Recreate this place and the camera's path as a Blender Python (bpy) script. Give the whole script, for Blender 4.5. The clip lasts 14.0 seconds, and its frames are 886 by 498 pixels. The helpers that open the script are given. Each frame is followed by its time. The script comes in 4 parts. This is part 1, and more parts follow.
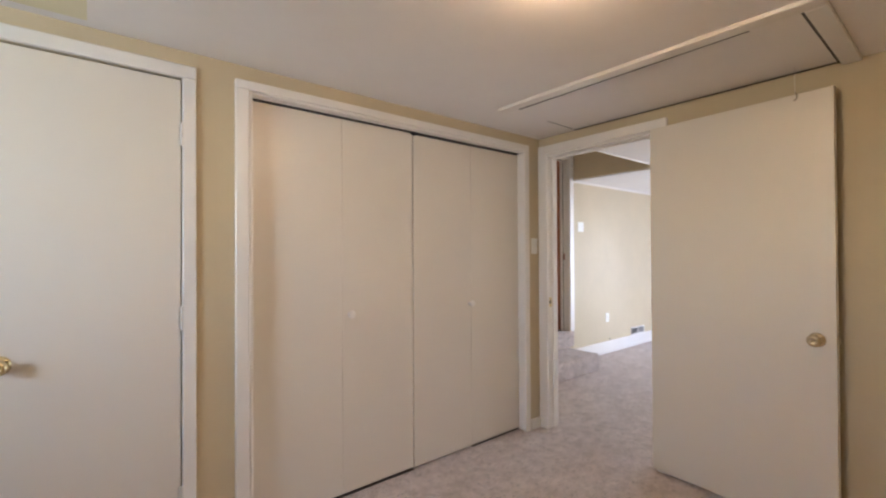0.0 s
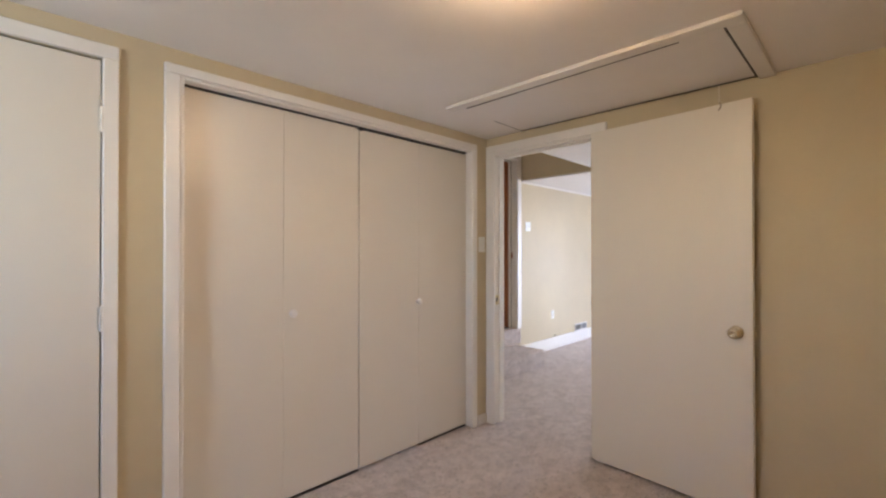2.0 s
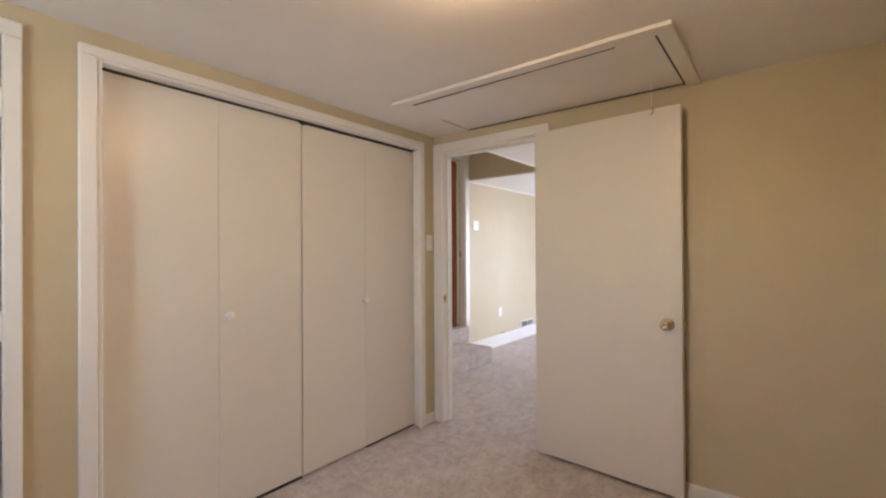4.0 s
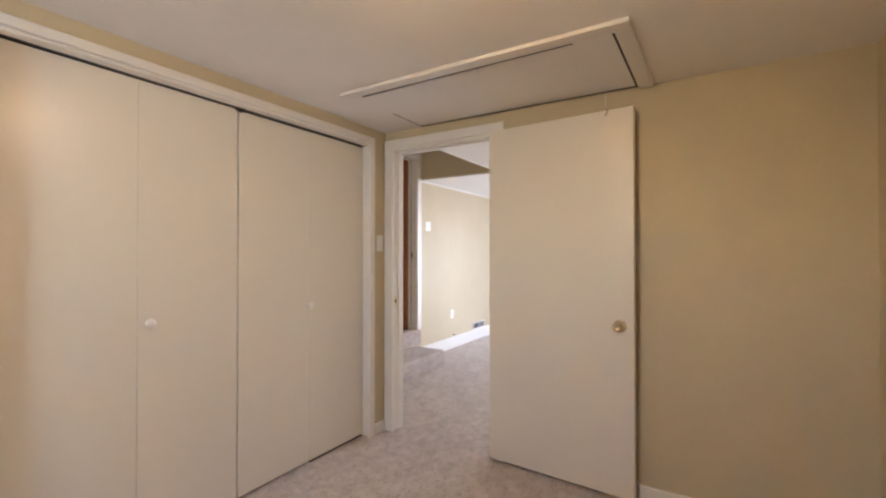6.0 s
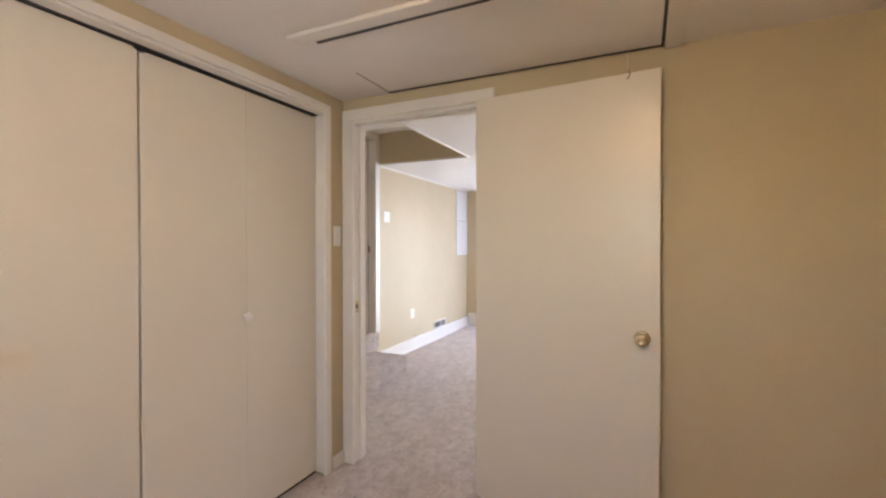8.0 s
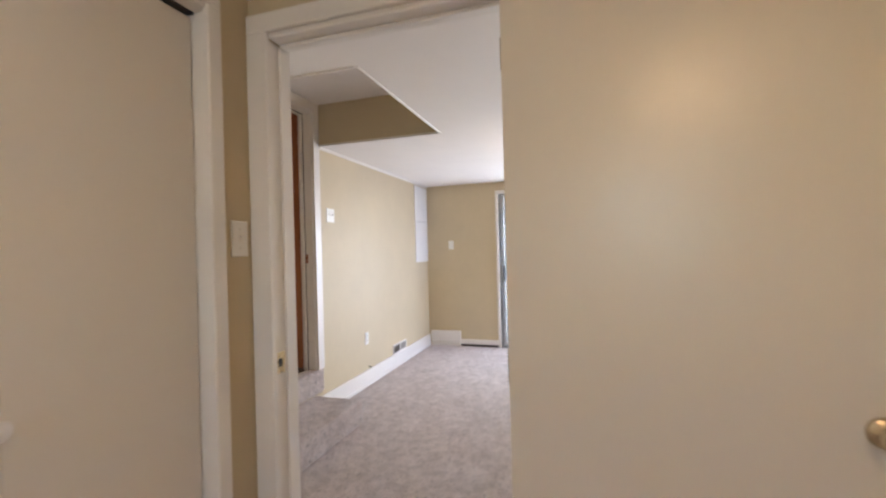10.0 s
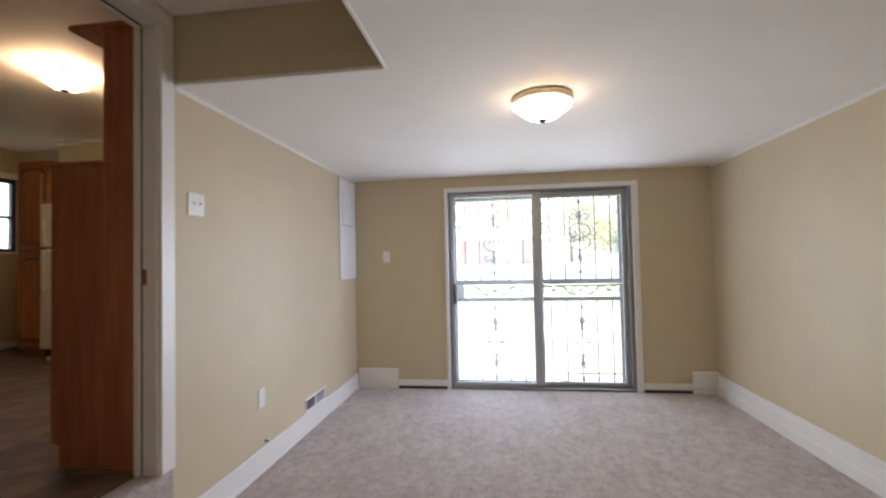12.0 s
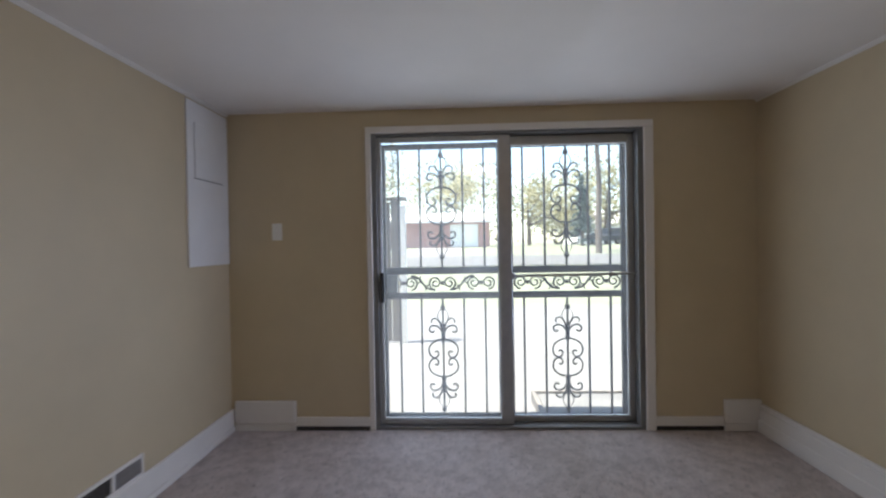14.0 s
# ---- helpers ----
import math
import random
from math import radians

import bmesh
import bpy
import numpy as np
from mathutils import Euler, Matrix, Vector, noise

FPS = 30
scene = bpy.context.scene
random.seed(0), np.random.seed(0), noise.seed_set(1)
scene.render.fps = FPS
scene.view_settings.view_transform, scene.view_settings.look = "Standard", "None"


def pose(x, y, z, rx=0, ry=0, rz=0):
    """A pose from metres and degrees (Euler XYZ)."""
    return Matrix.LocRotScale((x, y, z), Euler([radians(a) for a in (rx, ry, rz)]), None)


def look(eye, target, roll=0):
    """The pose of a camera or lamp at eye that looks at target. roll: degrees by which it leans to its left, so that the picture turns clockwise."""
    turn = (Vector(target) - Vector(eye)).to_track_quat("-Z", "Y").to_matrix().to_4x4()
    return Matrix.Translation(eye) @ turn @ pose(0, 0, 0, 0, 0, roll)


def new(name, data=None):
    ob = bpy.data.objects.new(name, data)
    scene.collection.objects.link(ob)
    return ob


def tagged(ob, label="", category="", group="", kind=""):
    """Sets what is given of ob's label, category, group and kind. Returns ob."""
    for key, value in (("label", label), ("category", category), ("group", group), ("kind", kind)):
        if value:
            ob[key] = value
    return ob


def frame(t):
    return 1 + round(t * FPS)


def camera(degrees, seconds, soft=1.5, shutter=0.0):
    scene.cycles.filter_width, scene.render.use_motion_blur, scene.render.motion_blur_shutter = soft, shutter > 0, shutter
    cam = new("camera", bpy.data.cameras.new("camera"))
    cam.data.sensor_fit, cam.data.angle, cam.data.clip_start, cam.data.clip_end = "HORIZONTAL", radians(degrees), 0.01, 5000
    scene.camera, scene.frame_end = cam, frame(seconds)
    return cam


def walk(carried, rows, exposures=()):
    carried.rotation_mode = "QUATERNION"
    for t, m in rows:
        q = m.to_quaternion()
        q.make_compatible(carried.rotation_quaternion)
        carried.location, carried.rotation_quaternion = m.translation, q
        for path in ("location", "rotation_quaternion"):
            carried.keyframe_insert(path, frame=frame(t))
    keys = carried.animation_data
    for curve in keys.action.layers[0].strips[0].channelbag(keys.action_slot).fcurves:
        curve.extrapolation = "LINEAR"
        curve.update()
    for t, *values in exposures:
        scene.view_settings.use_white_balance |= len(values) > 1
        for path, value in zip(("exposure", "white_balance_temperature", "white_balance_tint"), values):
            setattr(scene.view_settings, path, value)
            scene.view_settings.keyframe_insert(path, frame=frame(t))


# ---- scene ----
cam = camera(91.2, 14.0, soft=2.2, shutter=0.5)
PATH = [
    (0, (0.019, 0.103, 1.304), (1.278, 1.656, 1.321), -0.3),
    (0.5, (0.03, 0.094, 1.301), (1.321, 1.622, 1.32), -0.2),
    (1, (0.039, 0.091, 1.305), (1.375, 1.579, 1.32), -0.1),
    (1.5, (0.043, 0.093, 1.297), (1.424, 1.54, 1.313), -0.0),
    (2, (0.052, 0.091, 1.296), (1.473, 1.498, 1.308), 0.0),
    (2.5, (0.059, 0.088, 1.293), (1.52, 1.453, 1.306), -0.0),
    (3, (0.063, 0.088, 1.292), (1.569, 1.405, 1.303), -0.1),
    (5.5, (0.136, 0.128, 1.282), (1.8, 1.238, 1.299), -0.2),
    (6, (0.172, 0.163, 1.282), (1.873, 1.214, 1.299), 0.0),
    (6.5, (0.23, 0.213, 1.296), (1.967, 1.204, 1.298), 0.1),
    (7, (0.297, 0.298, 1.305), (2.067, 1.228, 1.293), 0.3),
    (7.5, (0.399, 0.424, 1.3), (2.193, 1.308, 1.283), 0.3),
    (10, (1.449, 1.136, 1.299), (3.354, 1.745, 1.3), -1.5),
    (10.5, (1.734, 1.312, 1.308), (3.665, 1.832, 1.334), -1.2),
    (11, (2.019, 1.458, 1.291), (3.97, 1.894, 1.349), -1.1),
    (11.5, (2.32, 1.553, 1.309), (4.289, 1.902, 1.368), -1.2),
    (12, (2.642, 1.618, 1.293), (4.624, 1.886, 1.351), -1.2),
    (12.5, (2.968, 1.667, 1.288), (4.957, 1.875, 1.334), -1.2),
    (13, (3.348, 1.67, 1.272), (5.341, 1.835, 1.287), -1.2),
    (13.5, (3.737, 1.64, 1.251), (5.733, 1.755, 1.241), -1.2),
    (14, (4.146, 1.57, 1.251), (6.144, 1.649, 1.228), -1.0),
]
# seconds, stops, white balance in kelvin and tint
EXPOSURE = [(0.0, 4.5, 6500, 11), (3.0, 4.52, 6650, 11), (7.5, 4.66, 6850, 11), (10.0, 4.38, 6950, 11), (10.5, 4.3, 7000, 11), (11.0, 4.15, 7000, 11), (11.5, 3.97, 7000, 11), (12.0, 3.70, 6950, 10),
            (12.5, 3.42, 6850, 10), (13.0, 3.12, 6750, 10), (13.5, 2.88, 6700, 10), (14.0, 2.52, 6650, 10)]
walk(cam, [(t, look(eye, target, roll)) for t, eye, target, roll in PATH], EXPOSURE)

# ---- world, sun, lamps ----
world = bpy.data.worlds.new("world")
scene.world = world
world.use_nodes = True
wn = world.node_tree.nodes
sky = wn.new("ShaderNodeTexSky")
sky.sky_type = "NISHITA"
sky.sun_disc = False
sky.sun_elevation, sky.sun_rotation = radians(72), radians(-8)
world.node_tree.links.new(sky.outputs[0], wn["Background"].inputs[0])
wn["Background"].inputs[1].default_value = 0.095

sun = new("sun", bpy.data.lights.new("sun", "SUN"))
sun.data.energy, sun.data.angle, sun.data.color = 3.6, radians(0.5), (1.0, 0.95, 0.87)
sun.matrix_world = look((-0.6, 4, 13), (0, 0, 0))


def window_light(name, eye, target, sx, sy, watts, color, spread=180):
    ob = new(name, bpy.data.lights.new(name, "AREA"))
    ob.data.shape, ob.data.size, ob.data.size_y = "RECTANGLE", sx, sy
    ob.data.energy, ob.data.color = watts, color
    ob.matrix_world = look(eye, target)
    ob.data.spread = radians(spread)
    return ob


SKY_BLUE = (0.66, 0.79, 1.0)
window_light("slider_daylight", (7.176, 1.26, 1.0), (6.0, 1.26, 1.0), 1.70, 1.88, 3.4, (0.64, 0.74, 0.95))
window_light("slider_sky", (6.93, 1.02, 1.15), (6.0, 2.90, 0.60), 0.34, 1.2, 0.78, (0.50, 0.63, 1.0), 115)
window_light("bedroom_window_daylight", (-1.79, 1.00, 1.62), (-0.1, 2.19, 1.75), 0.85, 0.62, 0.36, SKY_BLUE, 95)
LAMP_GLOW = (1.0, 0.75, 0.56)


# ---- materials ----
def material(name, color, rough=0.6, metal=0.0, vary=0.0, scale=6.0, bump=0.0, bscale=200.0, spec=0.5, object_random=0.0):
    m = bpy.data.materials.new(name)
    m.use_nodes = True
    n, l = m.node_tree.nodes, m.node_tree.links
    b = n["Principled BSDF"]
    b.inputs["Roughness"].default_value = rough
    b.inputs["Metallic"].default_value = metal
    b.inputs["Specular IOR Level"].default_value = spec
    b.inputs["Base Color"].default_value = (*color, 1)
    tc = n.new("ShaderNodeTexCoord")
    if vary:
        a = n.new("ShaderNodeTexNoise")
        a.inputs["Scale"].default_value, a.inputs["Detail"].default_value = scale, 8
        a.inputs["Roughness"].default_value = 0.65
        l.new(tc.outputs["Object"], a.inputs["Vector"])
        r = n.new("ShaderNodeValToRGB")
        r.color_ramp.elements[0].position, r.color_ramp.elements[1].position = 0.3, 0.7
        r.color_ramp.elements[0].color = (*[c * (1 - vary) for c in color], 1)
        r.color_ramp.elements[1].color = (*[min(1, c * (1 + vary)) for c in color], 1)
        l.new(a.outputs["Fac"], r.inputs[0])
        out = r.outputs[0]
        if object_random:
            oi = n.new("ShaderNodeObjectInfo")
            mr = n.new("ShaderNodeMapRange")
            mr.inputs["To Min"].default_value, mr.inputs["To Max"].default_value = 1 - object_random, 1 + object_random
            hsv = n.new("ShaderNodeHueSaturation")
            l.new(oi.outputs["Random"], mr.inputs["Value"])
            l.new(mr.outputs[0], hsv.inputs["Value"])
            l.new(out, hsv.inputs["Color"])
            out = hsv.outputs[0]
        l.new(out, b.inputs["Base Color"])
        rr = n.new("ShaderNodeMapRange")
        rr.inputs["To Min"].default_value, rr.inputs["To Max"].default_value = max(0.02, rough - 2 * min(vary, 0.04)), min(1, rough + 2 * min(vary, 0.04))
        l.new(a.outputs["Fac"], rr.inputs["Value"])
        l.new(rr.outputs[0], b.inputs["Roughness"])
    if bump:
        t = n.new("ShaderNodeTexNoise")
        t.inputs["Scale"].default_value, t.inputs["Detail"].default_value = bscale, 4
        l.new(tc.outputs["Object"], t.inputs["Vector"])
        bp = n.new("ShaderNodeBump")
        bp.inputs["Strength"].default_value, bp.inputs["Distance"].default_value = bump, 0.004
        l.new(t.outputs["Fac"], bp.inputs["Height"])
        l.new(bp.outputs[0], b.inputs["Normal"])
    return m


def wood_material(name, dark, light, rough=0.35, axis=2, scale=9.0):
    m = material(name, light, rough)
    n, l = m.node_tree.nodes, m.node_tree.links
    b = n["Principled BSDF"]
    tc = n.new("ShaderNodeTexCoord")
    mp = n.new("ShaderNodeMapping")
    stretch = [scale, scale, scale]
    stretch[axis] = scale * 0.08
    mp.inputs["Scale"].default_value = stretch
    l.new(tc.outputs["Object"], mp.inputs["Vector"])
    a = n.new("ShaderNodeTexNoise")
    a.inputs["Scale"].default_value, a.inputs["Detail"].default_value, a.inputs["Distortion"].default_value = 2.5, 9, 0.6
    l.new(mp.outputs[0], a.inputs["Vector"])
    r = n.new("ShaderNodeValToRGB")
    r.color_ramp.elements[0].position, r.color_ramp.elements[1].position = 0.32, 0.68
    r.color_ramp.elements[0].color, r.color_ramp.elements[1].color = (*dark, 1), (*light, 1)
    l.new(a.outputs["Fac"], r.inputs[0])
    l.new(r.outputs[0], b.inputs["Base Color"])
    bp = n.new("ShaderNodeBump")
    bp.inputs["Strength"].default_value, bp.inputs["Distance"].default_value = 0.15, 0.002
    l.new(a.outputs["Fac"], bp.inputs["Height"])
    l.new(bp.outputs[0], b.inputs["Normal"])
    return m


def carpet_material():
    m = material("carpet", (0.4, 0.34, 0.3), 0.95, spec=0.1)
    n, l = m.node_tree.nodes, m.node_tree.links
    b = n["Principled BSDF"]
    b.inputs["Sheen Weight"].default_value = 0.5
    b.inputs["Sheen Roughness"].default_value = 0.6
    tc = n.new("ShaderNodeTexCoord")

    def noise_tex(scale, detail, rough=0.6):
        a = n.new("ShaderNodeTexNoise")
        a.inputs["Scale"].default_value, a.inputs["Detail"].default_value, a.inputs["Roughness"].default_value = scale, detail, rough
        l.new(tc.outputs["Object"], a.inputs["Vector"])
        return a.outputs["Fac"]

    def ramp(source, p0, c0, p1, c1):
        r = n.new("ShaderNodeValToRGB")
        r.color_ramp.elements[0].position, r.color_ramp.elements[1].position = p0, p1
        r.color_ramp.elements[0].color, r.color_ramp.elements[1].color = (*c0, 1), (*c1, 1)
        l.new(source, r.inputs[0])
        return r.outputs[0]

    def mix(kind, fac, a, c):
        x = n.new("ShaderNodeMix")
        x.data_type, x.blend_type = "RGBA", kind
        x.inputs["Factor"].default_value = fac
        l.new(a, x.inputs["A"])
        l.new(c, x.inputs["B"])
        return x.outputs["Result"]

    tread = ramp(noise_tex(4.5, 6, 0.66), 0.32, (0.63, 0.525, 0.47), 0.66, (0.84, 0.725, 0.675))
    tuft = ramp(noise_tex(15, 5, 0.62), 0.40, (0.75, 0.72, 0.71), 0.57, (1.0, 1.0, 1.0))
    speck = ramp(noise_tex(48, 3, 0.55), 0.335, (0.22, 0.18, 0.17), 0.395, (1.0, 1.0, 1.0))
    fine = ramp(noise_tex(150, 4, 0.7), 0.38, (0.62, 0.58, 0.56), 0.58, (1.0, 1.0, 1.0))
    pale = ramp(noise_tex(60, 3, 0.6), 0.62, (0.0, 0.0, 0.0), 0.70, (0.16, 0.14, 0.13))
    worn = mix("MULTIPLY", 0.7, mix("MULTIPLY", 0.75, mix("MULTIPLY", 0.85, tread, tuft), speck), fine)
    l.new(mix("ADD", 1.0, worn, pale), b.inputs["Base Color"])
    add = n.new("ShaderNodeMath")
    add.operation = "ADD"
    l.new(noise_tex(55, 3), add.inputs[0])
    l.new(noise_tex(240, 2), add.inputs[1])
    bp = n.new("ShaderNodeBump")
    bp.inputs["Strength"].default_value, bp.inputs["Distance"].default_value = 0.9, 0.012
    l.new(add.outputs[0], bp.inputs["Height"])
    l.new(bp.outputs[0], b.inputs["Normal"])
    return m


def glowing(name, color, strength):
    m = bpy.data.materials.new(name)
    m.use_nodes = True
    b = m.node_tree.nodes["Principled BSDF"]
    b.inputs["Base Color"].default_value = (0.9, 0.86, 0.78, 1)
    b.inputs["Roughness"].default_value = 0.25
    b.inputs["Emission Color"].default_value = (*color, 1)
    b.inputs["Emission Strength"].default_value = strength
    return m


def glass_material(name, veil):
    m = bpy.data.materials.new(name)
    m.use_nodes = True
    n, l = m.node_tree.nodes, m.node_tree.links
    tr, gl, mx, fr = n.new("ShaderNodeBsdfTransparent"), n.new("ShaderNodeBsdfGlossy"), n.new("ShaderNodeMixShader"), n.new("ShaderNodeFresnel")
    tr.inputs[0].default_value = (0.95, 0.97, 0.96, 1)
    gl.inputs["Roughness"].default_value = 0.03
    l.new(fr.outputs[0], mx.inputs[0])
    l.new(tr.outputs[0], mx.inputs[1])
    l.new(gl.outputs[0], mx.inputs[2])
    # translucent film imitates the veiling glare that washes out the view
    film, veiled, streak, ramp, tc = n.new("ShaderNodeBsdfTranslucent"), n.new("ShaderNodeMixShader"), n.new("ShaderNodeTexNoise"), n.new("ShaderNodeMapRange"), n.new("ShaderNodeTexCoord")
    film.inputs[0].default_value = (0.9, 0.9, 0.88, 1)
    streak.inputs["Scale"].default_value, streak.inputs["Detail"].default_value = 3.0, 6
    ramp.inputs["From Min"].default_value, ramp.inputs["From Max"].default_value = 0.3, 0.7
    ramp.inputs["To Min"].default_value, ramp.inputs["To Max"].default_value = veil * 0.6, veil * 1.4
    l.new(tc.outputs["Object"], streak.inputs["Vector"])
    l.new(streak.outputs["Fac"], ramp.inputs["Value"])
    l.new(ramp.outputs[0], veiled.inputs[0])
    l.new(mx.outputs[0], veiled.inputs[1])
    l.new(film.outputs[0], veiled.inputs[2])
    l.new(veiled.outputs[0], n["Material Output"].inputs[0])
    return m


def leaf_material(name, color):
    """Thin leaves: half reflecting, half letting light through."""
    m = material(name, color, 0.6, vary=0.4, scale=3)
    n, l = m.node_tree.nodes, m.node_tree.links
    b = n["Principled BSDF"]
    thin, mx = n.new("ShaderNodeBsdfTranslucent"), n.new("ShaderNodeMixShader")
    l.new(b.inputs["Base Color"].links[0].from_socket, thin.inputs[0])
    mx.inputs[0].default_value = 0.5
    l.new(b.outputs[0], mx.inputs[1])
    l.new(thin.outputs[0], mx.inputs[2])
    l.new(mx.outputs[0], n["Material Output"].inputs[0])
    return m


WALL = material("tan_wall_paint", (0.594, 0.492, 0.326), 0.55, vary=0.045, scale=2.6, bump=0.2, bscale=140)
CEIL = material("white_ceiling_paint", (0.88, 0.845, 0.815), 0.7, vary=0.02, scale=3.0, bump=0.2, bscale=120)
TRIM = material("white_trim_paint", (0.82, 0.785, 0.74), 0.35, vary=0.02, scale=5.0, bump=0.06, bscale=60)
DOOR = material("cream_door_paint", (0.755, 0.70, 0.62), 0.31, vary=0.012, scale=1.5, spec=0.5, bump=0.05, bscale=45)
PATCH = material("pale_yellow_matt", (0.80, 0.74, 0.52), 0.7, vary=0.03, scale=3.0, bump=0.15, bscale=120)
CARPET = carpet_material()
BRASS = material("aged_brass", (0.70, 0.58, 0.36), 0.28, 1.0, vary=0.12, scale=30)
LAMP_BRASS = material("antique_lamp_brass", (0.78, 0.70, 0.50), 0.42, 0.75, vary=0.10, scale=30)
NICKEL = material("satin_nickel", (0.68, 0.59, 0.43), 0.24, 1.0, vary=0.06, scale=40)
HINGE_BRONZE = material("dull_bronze", (0.36, 0.29, 0.21), 0.4, 0.7, vary=0.15, scale=40)
STEEL = material("painted_hinge_steel", (0.72, 0.69, 0.64), 0.35, 0.3, vary=0.08, scale=40)
ALU = material("grey_anodised_aluminium", (0.23, 0.23, 0.225), 0.42, 0.5, vary=0.12, scale=14, bump=0.05, bscale=90)
ALU_PALE = material("pale_mill_aluminium", (0.42, 0.42, 0.41), 0.4, 0.6, vary=0.1, scale=12)
IRON = material("dark_painted_iron", (0.035, 0.035, 0.038), 0.5, 0.3, vary=0.3, scale=30, bump=0.2, bscale=150)
BLACK = material("black_rubber", (0.035, 0.028, 0.024), 0.7, vary=0.2, scale=20)
WEATHERSTRIP = material("brown_vinyl_weatherstrip", (0.13, 0.095, 0.07), 0.6, vary=0.2, scale=20)
PLASTIC = material("white_plastic", (0.85, 0.84, 0.80), 0.3, vary=0.01, scale=9)
SLOT = material("dark_slot", (0.05, 0.045, 0.04), 0.6, vary=0.2, scale=30)
PANEL_WHITE = material("white_painted_board", (0.80, 0.79, 0.77), 0.45, vary=0.03, scale=6, bump=0.1, bscale=60)
VENT_GREY = material("grey_vent_steel", (0.45, 0.45, 0.45), 0.45, 0.4, vary=0.1, scale=40)
CHERRY = wood_material("red_brown_cabinet_wood", (0.32, 0.110, 0.050), (0.49, 0.190, 0.088), 0.30)
OAK = wood_material("honey_oak", (0.30, 0.115, 0.042), (0.46, 0.20, 0.078), 0.38)
FRIDGE = material("white_fridge_enamel", (0.80, 0.78, 0.74), 0.3, vary=0.02, scale=4, bump=0.08, bscale=220)
TILE = material("brown_slate_vinyl", (0.155, 0.105, 0.076), 0.6, vary=0.5, scale=4, bump=0.15, bscale=30, spec=0.25, object_random=0.2)
GROUT = material("dark_grout", (0.12, 0.08, 0.058), 0.8, vary=0.2, scale=20)
LAMP_GLASS = glowing("lit_frosted_glass", LAMP_GLOW, 1.45)
LAMP_GLASS_BED = glowing("bright_frosted_glass", (1.0, 0.70, 0.45), 1.38)
LAMP_GLASS_K = glowing("lit_ruffled_glass", (1.0, 0.70, 0.46), 4.4)
# glare veil is built into the glass, stronger on the left pane
GLASS = glass_material("window_glass", 0.028)
VEILED_GLASS = glass_material("veiled_window_glass", 0.054)
CONCRETE = material("pale_concrete", (0.155, 0.15, 0.145), 0.9, vary=0.12, scale=3, bump=0.3, bscale=60)
STOOP = material("weathered_concrete", (0.135, 0.132, 0.128), 0.9, vary=0.25, scale=4, bump=0.3, bscale=50)
GRASS = material("lawn_grass", (0.145, 0.155, 0.105), 0.9, vary=0.35, scale=2.5, bump=0.8, bscale=40)
ASPHALT = material("grey_asphalt", (0.09, 0.09, 0.09), 0.85, vary=0.2, scale=4, bump=0.4, bscale=80)
BRICK = material("red_brick", (0.40, 0.22, 0.185), 0.85, vary=0.25, scale=8, bump=0.2, bscale=40)
SHINGLE = material("grey_roof_shingle", (0.28, 0.27, 0.26), 0.85, vary=0.2, scale=6, bump=0.4, bscale=20)
PALE_SHINGLE = material("pale_roof_shingle", (0.55, 0.53, 0.50), 0.85, vary=0.12, scale=6, bump=0.3, bscale=20)
BRICK_TRIM = material("russet_shade", (0.34, 0.17, 0.14), 0.7, vary=0.1, scale=6)
SIDING = material("white_siding", (0.72, 0.71, 0.68), 0.6, vary=0.05, scale=5)
GREY_WOOD = wood_material("weathered_grey_wood", (0.10, 0.09, 0.08), (0.20, 0.18, 0.16), 0.8)
BARK = wood_material("grey_bark", (0.07, 0.055, 0.045), (0.17, 0.14, 0.12), 0.9, scale=20)
LEAF = leaf_material("yellow_green_leaves", (0.30, 0.28, 0.15))
NEEDLE = leaf_material("blue_spruce_needles", (0.09, 0.13, 0.12))
CAR_PAINT = material("dark_car_paint", (0.06, 0.065, 0.075), 0.25, 0.2, vary=0.1, scale=3)
EARTH = material("closet_board", (0.45, 0.40, 0.33), 0.8, vary=0.08, scale=4)


# ---- mesh helpers ----
def box(bm, x0, x1, y0, y1, z0, z1, bevel=0.0, segments=1):
    made = bmesh.ops.create_cube(bm, size=1.0)["verts"]
    for v in made:
        v.co = Vector(((x0 + x1) / 2 + v.co.x * (x1 - x0), (y0 + y1) / 2 + v.co.y * (y1 - y0), (z0 + z1) / 2 + v.co.z * (z1 - z0)))
    if bevel:
        edges = list({e for v in made for e in v.link_edges})
        bmesh.ops.bevel(bm, geom=edges, offset=bevel, segments=segments, affect="EDGES", profile=0.5)


def lathe(bm, profile, m=None, sides=32):
    """A turned shape: (radius, height) pairs round the z axis, then moved by m."""
    rings = []
    for r, z in profile:
        rings.append([bm.verts.new((r * math.cos(2 * math.pi * k / sides), r * math.sin(2 * math.pi * k / sides), z)) for k in range(sides)] if r > 1e-5
                     else [bm.verts.new((0, 0, z))])
    for a, b in zip(rings, rings[1:]):
        for k in range(sides):
            j = (k + 1) % sides
            f = [a[k % len(a)], a[j % len(a)], b[j % len(b)], b[k % len(b)]]
            f = list(dict.fromkeys(f))
            if len(f) > 2:
                bm.faces.new(f)
    if m is not None:
        for ring in rings:
            for v in ring:
                v.co = m @ v.co


